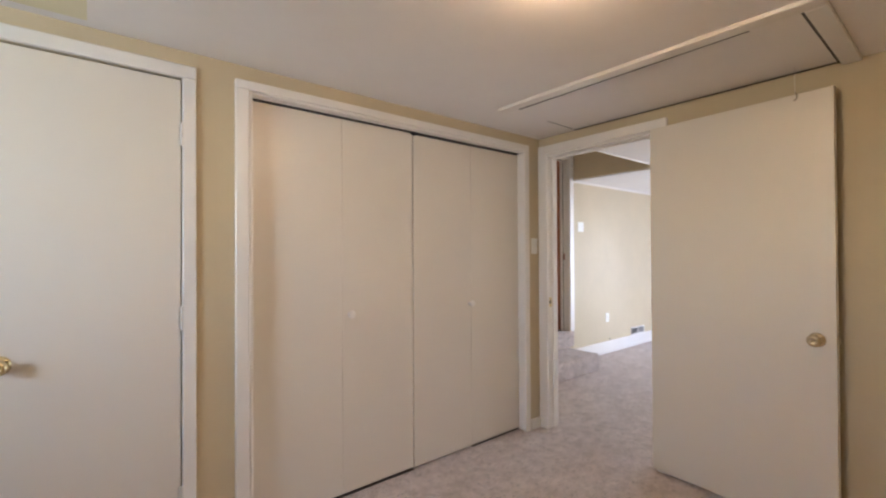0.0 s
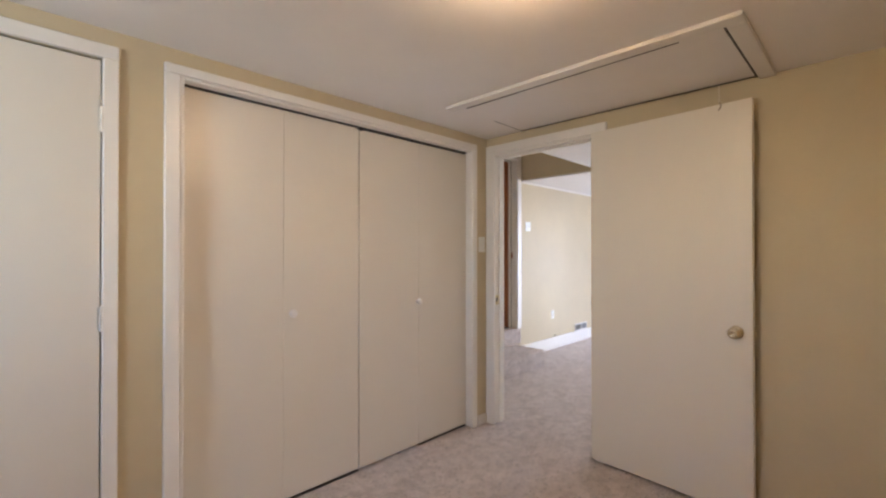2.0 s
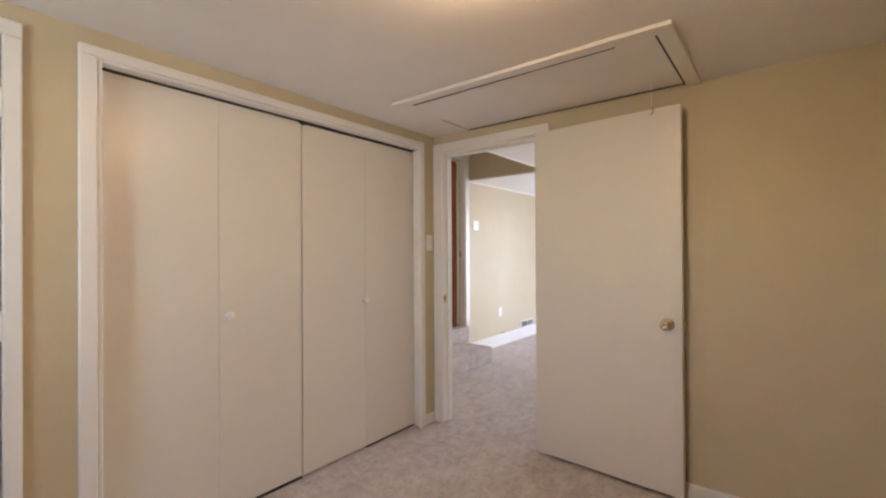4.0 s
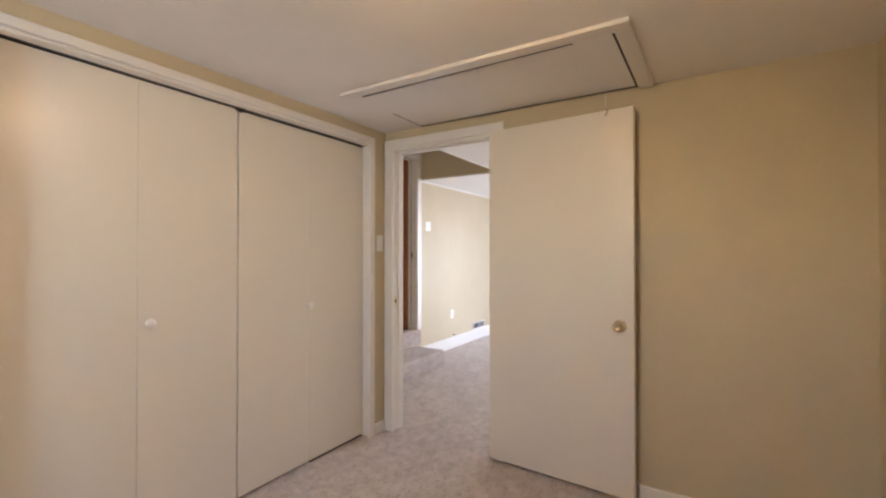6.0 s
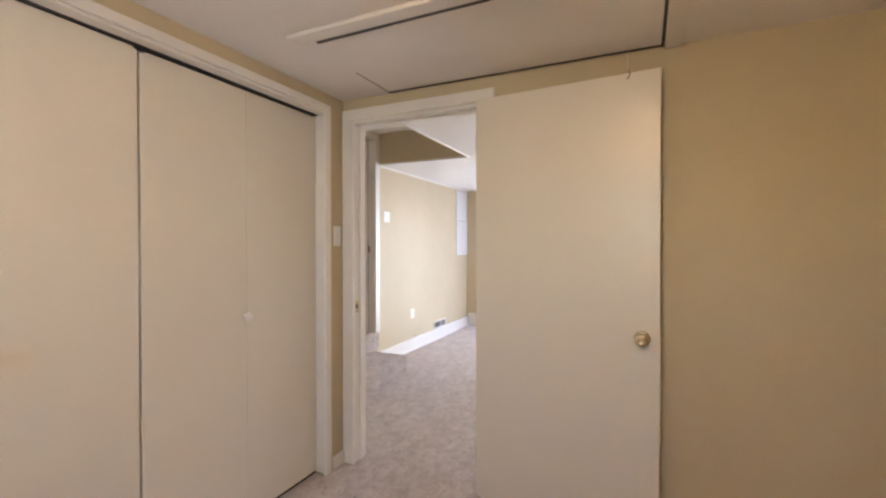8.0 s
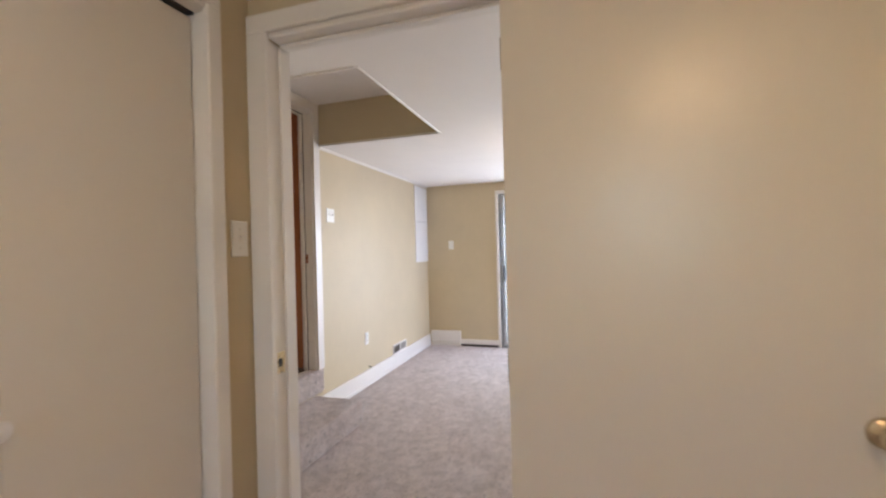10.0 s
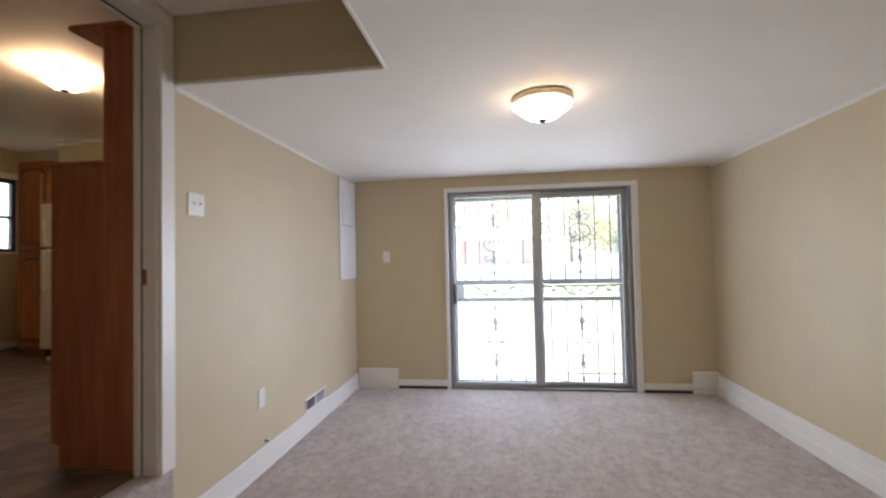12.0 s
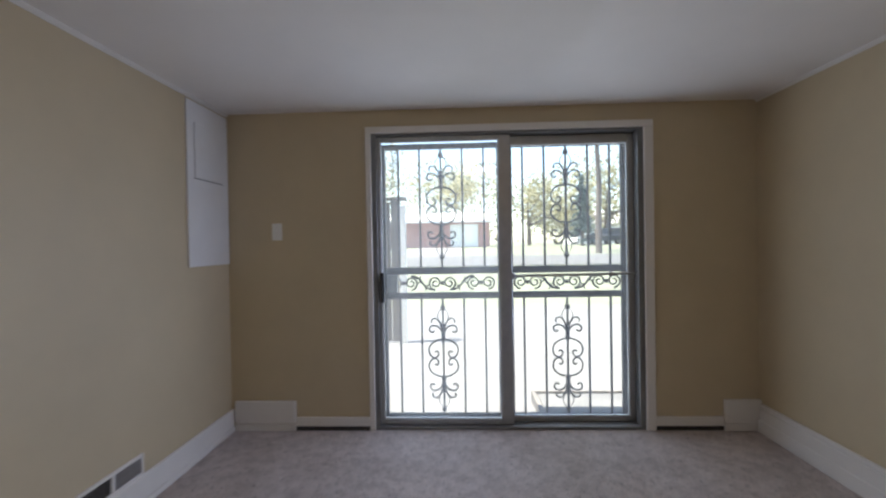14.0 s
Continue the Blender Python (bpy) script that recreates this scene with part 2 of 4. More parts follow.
def tube(bm, points, r, sides=6, taper=None):
    points = [Vector(p) for p in points]
    rings = []
    for i, p in enumerate(points):
        d = (points[min(i + 1, len(points) - 1)] - points[max(i - 1, 0)]).normalized()
        side = d.orthogonal().normalized() if i == 0 else (side - d * side.dot(d)).normalized()
        up = d.cross(side)
        q = r if taper is None else r * (1 + (taper - 1) * i / (len(points) - 1))
        rings.append([bm.verts.new(p + (side * math.cos(2 * math.pi * k / sides) + up * math.sin(2 * math.pi * k / sides)) * q) for k in range(sides)])
    for a, b in zip(rings, rings[1:]):
        for k in range(sides):
            bm.faces.new((a[k], a[(k + 1) % sides], b[(k + 1) % sides], b[k]))
    bm.faces.new(rings[0][::-1])
    bm.faces.new(rings[-1])


def prism(bm, outline, y0, y1):
    """An outline of (x, z) pairs drawn out along y."""
    a = [bm.verts.new((x, y0, z)) for x, z in outline]
    b = [bm.verts.new((x, y1, z)) for x, z in outline]
    bm.faces.new(a)
    bm.faces.new(b[::-1])
    for k in range(len(a)):
        j = (k + 1) % len(a)
        bm.faces.new((a[j], a[k], b[k], b[j]))


def mesh(name, bm, mat, smooth=None):
    bmesh.ops.recalc_face_normals(bm, faces=bm.faces)
    me = bpy.data.meshes.new(name)
    bm.to_mesh(me)
    bm.free()
    me.materials.append(mat)
    if smooth:
        for p in me.polygons:
            p.use_smooth = True
    return me


def thing(name, label, category, base=(0, 0, 0), group="", kind=""):
    ob = new(name)
    ob.empty_display_size = 0.05
    ob.location = base
    return tagged(ob, label, category, group, kind)


def part(name, bm, mat, parent=None, label="", smooth=False):
    ob = new(name, mesh(name, bm, mat, smooth))
    if parent is not None:
        ob.parent = parent
    if label:
        tagged(ob, label)
    return ob


def boxes(*rows, bevel=0.0, segments=1):
    bm = bmesh.new()
    for row in rows:
        box(bm, *row, bevel=bevel, segments=segments)
    return bm


def structure(name, bm, mat, label, category):
    return tagged(part(name, bm, mat), label, category, kind="structure")


# ---- the setting ----
CZ = 2.155          # ceiling of bedroom and back room
KZ = 0.37           # kitchen floor
WX = 2.65           # bedroom face of the doorway wall
NY, SY, EX = 3.15, -0.37, 7.05
TOP = 3.0

structure("floor", boxes((-1.75, 7.05, -0.6, 3.15, -0.1, 0.0)), CARPET, "mottled beige-mauve cut-pile carpet", "floor")

# bedroom walls
bm = bmesh.new()
prism(bm, [(-1.75, 0), (-0.30, 0), (-0.30, 2.035), (0.32, 2.035), (0.32, 0), (0.575, 0), (0.575, 2.05), (2.495, 2.05), (2.495, 0), (2.65, 0), (2.65, TOP), (-1.75, TOP)], 2.19, 2.31)
structure("wall_bedroom_closet", bm, WALL, "tan painted bedroom wall with closet openings", "wall")
structure("wall_doorway", boxes((2.65, 2.765, -0.6, 1.310, 0, TOP), (2.65, 2.765, 1.310, 2.134, 2.035, TOP), (2.65, 2.765, 2.134, 3.15, 0, TOP)), WALL,
          "tan painted wall round the open bedroom door", "wall")
structure("wall_bedroom_south", boxes((-1.75, 2.65, -0.6, -0.43, 0, TOP)), WALL, "tan painted bedroom side wall", "wall")
structure("wall_bedroom_west", boxes((-1.90, -1.75, -0.6, 0.55, 0, TOP), (-1.90, -1.75, 0.55, 1.45, 0, 1.28), (-1.90, -1.75, 0.55, 1.45, 1.97, TOP), (-1.90, -1.75, 1.45, 3.05, 0, TOP)), WALL, "tan painted bedroom end wall with a window opening", "wall")
structure("wall_closet_back", boxes((-1.75, 2.65, 2.95, 3.05, 0, TOP), (0.42, 0.48, 2.31, 2.95, 0, TOP)), EARTH, "plain board lining behind the closet", "wall")

# back room walls
structure("wall_back_room_north", boxes((2.765, 3.60, NY, NY + 0.12, 0, TOP), (3.60, 4.415, NY, NY + 0.12, -0.1, KZ - 0.012), (3.60, 4.415, NY, NY + 0.12, 2.42, TOP),
                                        (4.415, 7.25, NY, NY + 0.12, 0, TOP)), WALL, "tan painted wall with the kitchen doorway", "wall")
structure("wall_back_room_south", boxes((2.765, 7.25, SY - 0.18, SY, 0, TOP)), WALL, "tan painted side wall", "wall")
structure("wall_back_room_east", boxes((EX, 7.25, SY, 0.355, 0, TOP), (EX, 7.25, 0.355, 2.165, 2.005, TOP), (EX, 7.25, 2.165, NY, 0, TOP), (EX, 7.25, 0.355, 2.165, -0.1, -0.012)), WALL,
          "tan painted outer wall round the sliding door", "wall")

# ceilings
structure("ceiling_bedroom", boxes((-1.75, 2.65, -0.43, 2.19, CZ, CZ + 0.1)), CEIL, "white painted bedroom ceiling", "ceiling")
structure("ceiling_back_room", boxes((2.765, 7.05, SY, 2.11, CZ, CZ + 0.1), (2.765, 3.245, 2.11, NY, CZ, CZ + 0.1), (4.49, 7.05, 2.11, NY, CZ, CZ + 0.1)), CEIL,
          "white painted low ceiling with a raised bay", "ceiling")
structure("ceiling_bay", boxes((3.145, 4.59, 2.01, NY, 2.49, 2.55)), CEIL, "white painted ceiling of the raised bay", "ceiling")
structure("wall_bay", boxes((4.49, 4.59, 2.11, NY, CZ + 0.1, 2.49), (3.145, 3.245, 2.11, NY, CZ + 0.1, 2.49), (3.145, 4.59, 2.01, 2.11, CZ + 0.1, 2.49)), WALL,
          "tan painted sides of the raised ceiling bay", "wall")
structure("bay_lining", boxes((4.486, 4.49, 2.11, NY, CZ + 0.012, CZ + 0.1), (3.245, 3.249, 2.11, NY, CZ + 0.012, CZ + 0.1), (3.249, 4.486, 2.11, 2.114, CZ + 0.012, CZ + 0.1)), WALL,
          "tan painted lower edge of the ceiling bay", "trim")
structure("roof", boxes((-2.3, 7.42, -1.0, 8.1, TOP, TOP + 0.12)), SHINGLE, "grey shingled roof slab", "roof")

# corner beads and coving
structure("trim_bay_edge", boxes((3.245, 4.50, 2.098, 2.116, CZ - 0.006, CZ + 0.012), (4.48, 4.498, 2.116, NY, CZ - 0.006, CZ + 0.012), (3.237, 3.255, 2.116, NY, CZ - 0.006, CZ + 0.012), bevel=0.004),
          TRIM, "white corner bead round the ceiling bay", "trim")
bm = bmesh.new()
for y0, out in ((NY, -1), (SY, 1)):
    for k, (d, e) in enumerate(((0.017, 0.008), (0.013, 0.013), (0.007, 0.018))):
        x0 = 4.50 if out < 0 else 2.765
        box(bm, x0, EX, *sorted((y0, y0 + out * d)), CZ - e, CZ)
structure("trim_coving", bm, TRIM, "thin white quarter-round where wall meets ceiling", "trim")

# baseboards
bm = bmesh.new()
for x0, x1, y0, y1, h in ((2.53, WX, 2.172, 2.19, 0.075), (WX - 0.016, WX, -0.43, 1.235, 0.075)):
    box(bm, x0, x1, y0, y1, 0.0, h, bevel=0.004)
structure("baseboard_bedroom", bm, TRIM, "white painted bedroom baseboard", "baseboard")
bm = boxes((4.44, EX, NY - 0.02, NY, 0.0, 0.148), (4.44, EX, NY - 0.032, NY - 0.02, 0.0, 0.035), bevel=0.005)
structure("baseboard_north", bm, TRIM, "tall white painted baseboard, scuffed", "baseboard")
bm = boxes((2.765, EX - 0.03, SY, SY + 0.024, 0.0, 0.155), (2.765, EX - 0.03, SY + 0.024, SY + 0.036, 0.0, 0.085), bevel=0.005)
box(bm, 2.765, EX - 0.03, SY, SY + 0.028, 0.157, 0.185, bevel=0.006)
structure("baseboard_south", bm, TRIM, "tall stepped white painted baseboard", "baseboard")
bm = boxes((EX - 0.03, EX, 2.70, NY - 0.032, 0.055, 0.203), (EX - 0.024, EX, 2.70, NY - 0.032, 0.0, 0.05), bevel=0.005)
box(bm, EX - 0.03, EX, SY + 0.002, -0.135, 0.055, 0.205, bevel=0.005)
box(bm, EX - 0.024, EX, SY + 0.002, -0.135, 0.0, 0.05, bevel=0.005)
structure("baseboard_corner_boxing", bm, TRIM, "raised white boxing in the corners of the outer wall", "baseboard")
bm = boxes((EX - 0.018, EX, 2.195, 2.70, 0.030, 0.092), (EX - 0.018, EX, -0.135, 0.30, 0.030, 0.092), bevel=0.004)
structure("baseboard_east", bm, TRIM, "low white baseboard with a gap above the carpet", "baseboard")

# dark filler strip draws the shade in the space under the board
structure("baseboard_gap_shade", boxes((EX - 0.012, EX, 2.195, 2.70, 0.0, 0.030), (EX - 0.012, EX, -0.135, 0.30, 0.0, 0.030)), SLOT, "dark strip imitating the shade below the low baseboard", "trim")
structure("ceiling_yellow_patch", boxes((-0.75, 0.006, 1.45, 2.129, CZ - 0.003, CZ)), PATCH, "pale yellow patch of ceiling", "ceiling")


def casing(name, label, rows):
    """Door trim of flat boards, each with a thinner inner board."""
    bm = bmesh.new()
    for row in rows:
        box(bm, *row, bevel=0.004)
    return structure(name, bm, TRIM, label, "trim")


casing("trim_linen_door", "white painted flat door casing", [
    (0.312, 0.362, 2.170, 2.19, 0, 2.036), (-0.345, 0.362, 2.170, 2.19, 2.036, 2.090), (-0.345, -0.295, 2.170, 2.19, 0, 2.036)])
casing("trim_closet", "white painted stepped closet casing", [
    (0.515, 0.572, 2.168, 2.19, 0, 2.045), (2.460, 2.513, 2.168, 2.19, 0, 2.045), (0.515, 2.513, 2.168, 2.19, 2.045, 2.086),
    (0.572, 0.590, 2.176, 2.31, 0, 2.045), (2.478, 2.495, 2.176, 2.31, 0, 2.045), (0.590, 2.478, 2.176, 2.234, 2.031, 2.0445)])
casing("trim_bedroom_door", "white painted door casing and jamb", [
    (2.630, WX, 2.104, 2.186, 0, 2.030), (2.630, WX, 1.244, 1.318, 0, 2.030), (2.630, WX, 1.244, 2.186, 2.030, 2.092),
    (WX, 2.765, 2.114, 2.134, 0, 2.015), (WX, 2.765, 1.310, 1.330, 0, 2.015), (WX, 2.765, 1.330, 2.114, 2.015, 2.035),
    (2.700, 2.738, 2.105, 2.114, 0, 2.003), (2.700, 2.738, 1.330, 1.342, 0, 2.003), (2.700, 2.738, 1.342, 2.105, 2.003, 2.015),
    (2.765, 2.783, 2.124, 2.190, 0, 2.030), (2.765, 2.783, 1.270, 1.347, 0, 2.030), (2.765, 2.783, 1.270, 2.190, 2.030, 2.092)])
casing("trim_kitchen_door", "white painted kitchen door casing and jamb", [
    (4.400, 4.485, NY - 0.02, NY, KZ, 2.405), (3.53, 3.615, NY - 0.02, NY, KZ, 2.405), (3.53, 4.485, NY - 0.02, NY, 2.405, 2.486),
    (4.395, 4.415, NY, NY + 0.12, KZ, 2.40), (3.60, 3.62, NY, NY + 0.12, KZ, 2.40), (3.60, 4.415, NY, NY + 0.12, 2.40, 2.42),
    (4.380, 4.395, NY + 0.075, NY + 0.105, KZ, 2.386), (3.62, 4.395, NY + 0.075, NY + 0.105, 2.386, 2.40)])
casing("trim_sliding_door", "white painted sliding door casing", [
    (EX - 0.02, EX, 0.300, 0.362, 0, 1.998), (EX - 0.02, EX, 2.158, 2.195, 0, 1.998), (EX - 0.02, EX, 0.300, 2.195, 1.998, 2.042)])

jamb_gap = thing("door_strike", "dark brass strike plate on the kitchen door jamb", "strike plate", (4.395, NY + 0.045, 1.25))
part("plate", boxes((-0.0025, 0.0, 0.004, 0.022, -0.035, 0.035)), CHERRY, jamb_gap, "brown lacquered plate")
structure("trim_weatherstrip", boxes((4.391, 4.3945, NY + 0.069, NY + 0.0745, KZ, 2.386), (3.62, 4.391, NY + 0.067, NY + 0.0745, 2.394, 2.3995)), WEATHERSTRIP, "thin brown weatherstrip in the kitchen door frame", "trim")

# carpeted steps
stairs = thing("stairs", "two carpeted steps up to the kitchen", "stairs", kind="structure")
part("step", boxes((3.249, 4.37, 2.735, NY, 0.0, 0.185), bevel=0.022, segments=3), CARPET, stairs)
part("step", boxes((3.56, 4.49, NY - 0.012, NY + 0.10, 0.18, KZ), bevel=0.02, segments=3), CARPET, stairs)

# kitchen shell
structure("kitchen_subfloor", boxes((2.6, 7.25, NY + 0.12, 7.5, KZ - 0.12, KZ - 0.004)), GROUT, "dark grouted kitchen floor bed", "floor")
structure("wall_kitchen_east", boxes((7.25, 7.4, NY + 0.12, 7.5, 0, TOP)), WALL, "tan painted kitchen wall", "wall")
structure("wall_kitchen_west", boxes((2.45, 2.6, NY + 0.12, 7.65, 0, TOP)), WALL, "tan painted kitchen wall", "wall")
structure("wall_kitchen_north", boxes((2.6, 6.56, 7.5, 7.62, 0, TOP), (6.56, 7.20, 7.5, 7.62, 0, 1.52), (6.56, 7.20, 7.5, 7.62, 2.40, TOP), (7.20, 7.4, 7.5, 7.62, 0, TOP)), WALL,
          "tan painted kitchen wall with a window", "wall")
structure("wall_kitchen_south", boxes((2.6, 2.765, NY, NY + 0.12, 0, TOP)), WALL, "tan painted wall end", "wall")
structure("ceiling_kitchen", boxes((2.6, 7.25, NY + 0.12, 7.5, 2.76, 2.86)), CEIL, "white kitchen ceiling", "ceiling")
structure("baseboard_kitchen", boxes((5.5, 7.25, 7.485, 7.5, KZ, KZ + 0.08), bevel=0.004), TRIM, "white kitchen baseboard", "baseboard")
structure("kitchen_soffit", boxes((6.95, 7.25, NY + 0.12, 6.62, 2.46, 2.76)), PATCH, "cream boxed soffit over the cabinets", "soffit")
structure("trim_soffit", boxes((6.925, 6.95, NY + 0.12, 6.645, 2.71, 2.76), (6.95, 7.25, 6.62, 6.645, 2.71, 2.76), bevel=0.01), TRIM, "white crown strip along the soffit", "trim")


# ---- bedroom things ----
def hinge(parent, x, y, z, leaf_x, leaf_y):
    bm = bmesh.new()
    lathe(bm, [(0, -0.05), (0.004, -0.05), (0.0065, -0.046), (0.0065, 0.046), (0.004, 0.05), (0, 0.052)], pose(x, y, z), 10)
    box(bm, x - leaf_x, x + leaf_x, y, y + leaf_y, z - 0.044, z + 0.044)
    return part("hinge", bm, STEEL, parent, "painted steel butt hinge")


def round_knob(parent, m, mat, label):
    """A round door knob on its rose; the knob points along z of m."""
    bm = bmesh.new()
    lathe(bm, [(0, 0), (0.031, 0), (0.032, 0.004), (0.026, 0.009), (0.013, 0.013), (0.011, 0.028), (0.017, 0.034), (0.0255, 0.042), (0.0275, 0.052), (0.024, 0.061),
               (0.015, 0.066), (0.011, 0.0655), (0.009, 0.063), (0, 0.063)], m, 28)
    return part("door_knob", bm, mat, parent, label, True)


linen = thing("closet_door", "closed flush cream-painted slab door with a brass knob", "door", (0, 2.2, 0))
linen.location = (0, 0, 0)
part("door_leaf", boxes((-0.288, 0.308, 2.185, 2.22, 0.018, 2.028), bevel=0.003, segments=2), DOOR, linen)
for z in (1.80, 1.04, 0.30):
    hinge(linen, 0.311, 2.176, z, 0.012, 0.008)
round_knob(linen, pose(-0.222, 2.185, 0.93, 90), BRASS, "round brass knob")

bifold = thing("bifold_closet_door", "cream-painted four-panel flush bifold closet doors, shut", "door")
edges = [0.594, 1.063, 1.5295, 2.0, 2.474]
for k in range(4):
    a, b = edges[k], edges[k + 1]
    lift = 0.018 if k < 2 else 0.014
    top = 2.026 if k < 2 else 2.021
    p = part("door_panel", boxes((a + 0.0004, b - (0.0004 if k != 1 else 0.008), 2.248, 2.277, lift, top), bevel=0.003, segments=2), DOOR, bifold)
for x, z in ((1.104, 0.975), (1.985, 0.965)):
    bm = bmesh.new()
    lathe(bm, [(0, 0), (0.009, 0), (0.008, 0.008), (0.011, 0.014), (0.0165, 0.019), (0.0175, 0.025), (0.014, 0.030), (0, 0.032)], pose(x, 2.248, z, 90) @ Matrix.Scale(1.2, 4), 20)
    part("knob", bm, TRIM, bifold, "white painted wooden knob", True)
# shade below the panels, laid on the floor as dark strips
part("floor_gap_shade", boxes((0.594, 1.528, 2.252, 2.30, 0.0005, 0.004), (2.01, 2.474, 2.252, 2.30, 0.0005, 0.004)), SLOT, bifold, "dark floor strip imitating the shade under the panels")
part("track", boxes((0.592, 2.476, 2.237, 2.285, 2.029, 2.046)), SLOT, bifold, "dark steel top track")
part("track_bracket", boxes((1.508, 1.556, 2.234, 2.26, 2.018, 2.034), (1.524, 1.540, 2.230, 2.25, 2.012, 2.028), bevel=0.002), IRON, bifold, "dark pivot bracket")

leaf = thing("bedroom_door", "open flush cream-painted slab door folded back to the wall", "door", (2.607, 1.330, 0))
leaf.rotation_euler = (0, 0, radians(-3.84))
part("door_leaf", boxes((0.0, 0.035, -0.837, 0.0, 0.022, 2.032), bevel=0.003, segments=2), DOOR, leaf)
round_knob(leaf, pose(0, -0.770, 0.904, 0, -90), NICKEL, "round satin nickel knob")
round_knob(leaf, pose(0.035, -0.770, 0.904, 0, 90) @ Matrix.Scale(0.8, 4), NICKEL, "round satin nickel knob")
part("latch_plate", boxes((0.007, 0.028, -0.8385, -0.8365, 0.875, 0.933), (0.012, 0.023, -0.846, -0.8375, 0.894, 0.914)), BRASS, leaf, "brass latch plate")
for z in (1.82, 0.98, 0.22):
    bm = bmesh.new()
    lathe(bm, [(0, -0.05), (0.004, -0.05), (0.006, -0.046), (0.006, 0.046), (0.004, 0.05), (0, 0.052)], pose(0.039, 0.001, z), 10)
    box(bm, 0.004, 0.036, -0.0005, 0.0025, z - 0.044, z + 0.044)
    part("hinge", bm, HINGE_BRONZE, leaf, "dark bronze butt hinge")

strike = thing("strike_plate", "small brass strike plate let into the white door jamb", "strike plate", (2.664, 2.112, 0.932))
bm = bmesh.new()
for row in ((-0.026, -0.006, -0.035, 0.035), (0.016, 0.026, -0.035, 0.035), (-0.006, 0.016, 0.014, 0.035), (-0.006, 0.016, -0.035, -0.014)):
    box(bm, row[0], row[1], -0.003, 0.0, row[2], row[3])
tube(bm, [(-0.026, -0.0015, -0.018), (-0.026, -0.0015, 0.018)], 0.0035, 8)
part("plate", bm, BRASS, strike)
part("latch_hole", boxes((-0.006, 0.016, -0.0012, 0.0, -0.014, 0.014)), SLOT, strike, "dark latch hole")
for z in (-0.025, 0.025):
    bm = bmesh.new()
    lathe(bm, [(0.004, 0.003), (0.003, 0.0042), (0, 0.0045)], pose(0.005, 0, z, 90), 10)
    part("screw", bm, BRASS, strike)


def wall_plate(name, label, category, m, gangs, kind, mat=None):
    """A cover plate facing +z of m, x across and y up, with toggles, a rocker or an outlet."""
    mat = mat or PLASTIC
    ob = thing(name, label, category)
    ob.matrix_world = m
    w, h = 0.070 + 0.046 * (gangs - 1), 0.115
    part("cover_plate", boxes((-w / 2, w / 2, -h / 2, h / 2, 0, 0.006), bevel=0.0025, segments=2), mat, ob)
    for g in range(gangs):
        x = (g - (gangs - 1) / 2) * 0.046
        if kind == "toggle":
            part("slot", boxes((x - 0.006, x + 0.006, -0.012, 0.012, 0.006, 0.0068)), TRIM, ob)
            part("toggle", boxes((x - 0.004, x + 0.004, 0.0, 0.011, 0.0068, 0.018), bevel=0.0015), mat, ob)
            screws = (-0.03, 0.03)
        elif kind == "outlet":
            for s in (-0.0195, 0.0195):
                bm = bmesh.new()
                lathe(bm, [(0, 0.008), (0.0155, 0.008), (0.0165, 0.006)], pose(x, s, 0), 20)
                part("receptacle", bm, mat, ob)
                part("slots", boxes((x - 0.007, x - 0.005, s - 0.003, s + 0.005, 0.008, 0.0085), (x + 0.005, x + 0.007, s - 0.003, s + 0.005, 0.008, 0.0085)), SLOT, ob, "dark slots")
            screws = (0.0,)
        else:
            screws = (-0.042, 0.042)
        for s in screws:
            bm = bmesh.new()
            lathe(bm, [(0.0032, 0.006), (0.0028, 0.0072), (0, 0.0075)], pose(x, s, 0), 10)
            part("screw", bm, STEEL, ob)
    return ob


wall_plate("light_switch", "white toggle light switch on the tan wall beside the closet", "light switch", pose(2.583, 2.19, 1.350, 90, 0, 0), 1, "toggle")

# attic hatch
hatch = thing("attic_hatch", "white ceiling attic hatch panel with painted trim boards", "attic hatch", (2.27, 1.15, CZ))
part("hatch_panel", boxes((-0.30, 0.348, -0.657, 0.70, -0.003, -0.0005)), CEIL, hatch)
part("trim_board", boxes((-0.385, -0.315, -0.737, 0.735, -0.018, 0), bevel=0.005, segments=2), TRIM, hatch)
part("trim_board", boxes((-0.315, 0.372, -0.737, -0.670, -0.018, 0), bevel=0.005, segments=2), TRIM, hatch)
# no real opening: flat dark strips draw the gap's shade, narrowing along the board
part("gap", boxes((-0.3145, -0.274, 0.30, 0.66, -0.0045, -0.0005), (-0.3145, -0.2765, -0.10, 0.30, -0.0045, -0.0005), (-0.3145, -0.279, -0.50, -0.10, -0.0045, -0.0005), (-0.30, 0.372, -0.6695, -0.657, -0.0045, -0.0005), (0.348, 0.366, -0.657, 0.70, -0.0045, -0.0005), (0.05, 0.366, 0.7, 0.704, -0.0045, -0.0005)), SLOT, hatch, "dark strips imitating the shade in the gap round the panel")
cord = thing("pull_cord", "thin white pull cord hanging from the attic hatch", "pull cord", (2.50, 0.62, CZ - 0.007))
bm = bmesh.new()
tube(bm, [(0, 0, 0), (0.001, 0.001, -0.05), (-0.001, 0, -0.10), (0, 0, -0.13)], 0.0012, 5)
part("cord", bm, TRIM, cord)
bm = bmesh.new()
tube(bm, [(0, 0, -0.125), (0.0, -0.006, -0.133), (0, -0.008, -0.145), (0, -0.003, -0.157), (0, 0.005, -0.162)], 0.0028, 6)
part("hook", bm, HINGE_BRONZE, cord, "small dull metal hook")


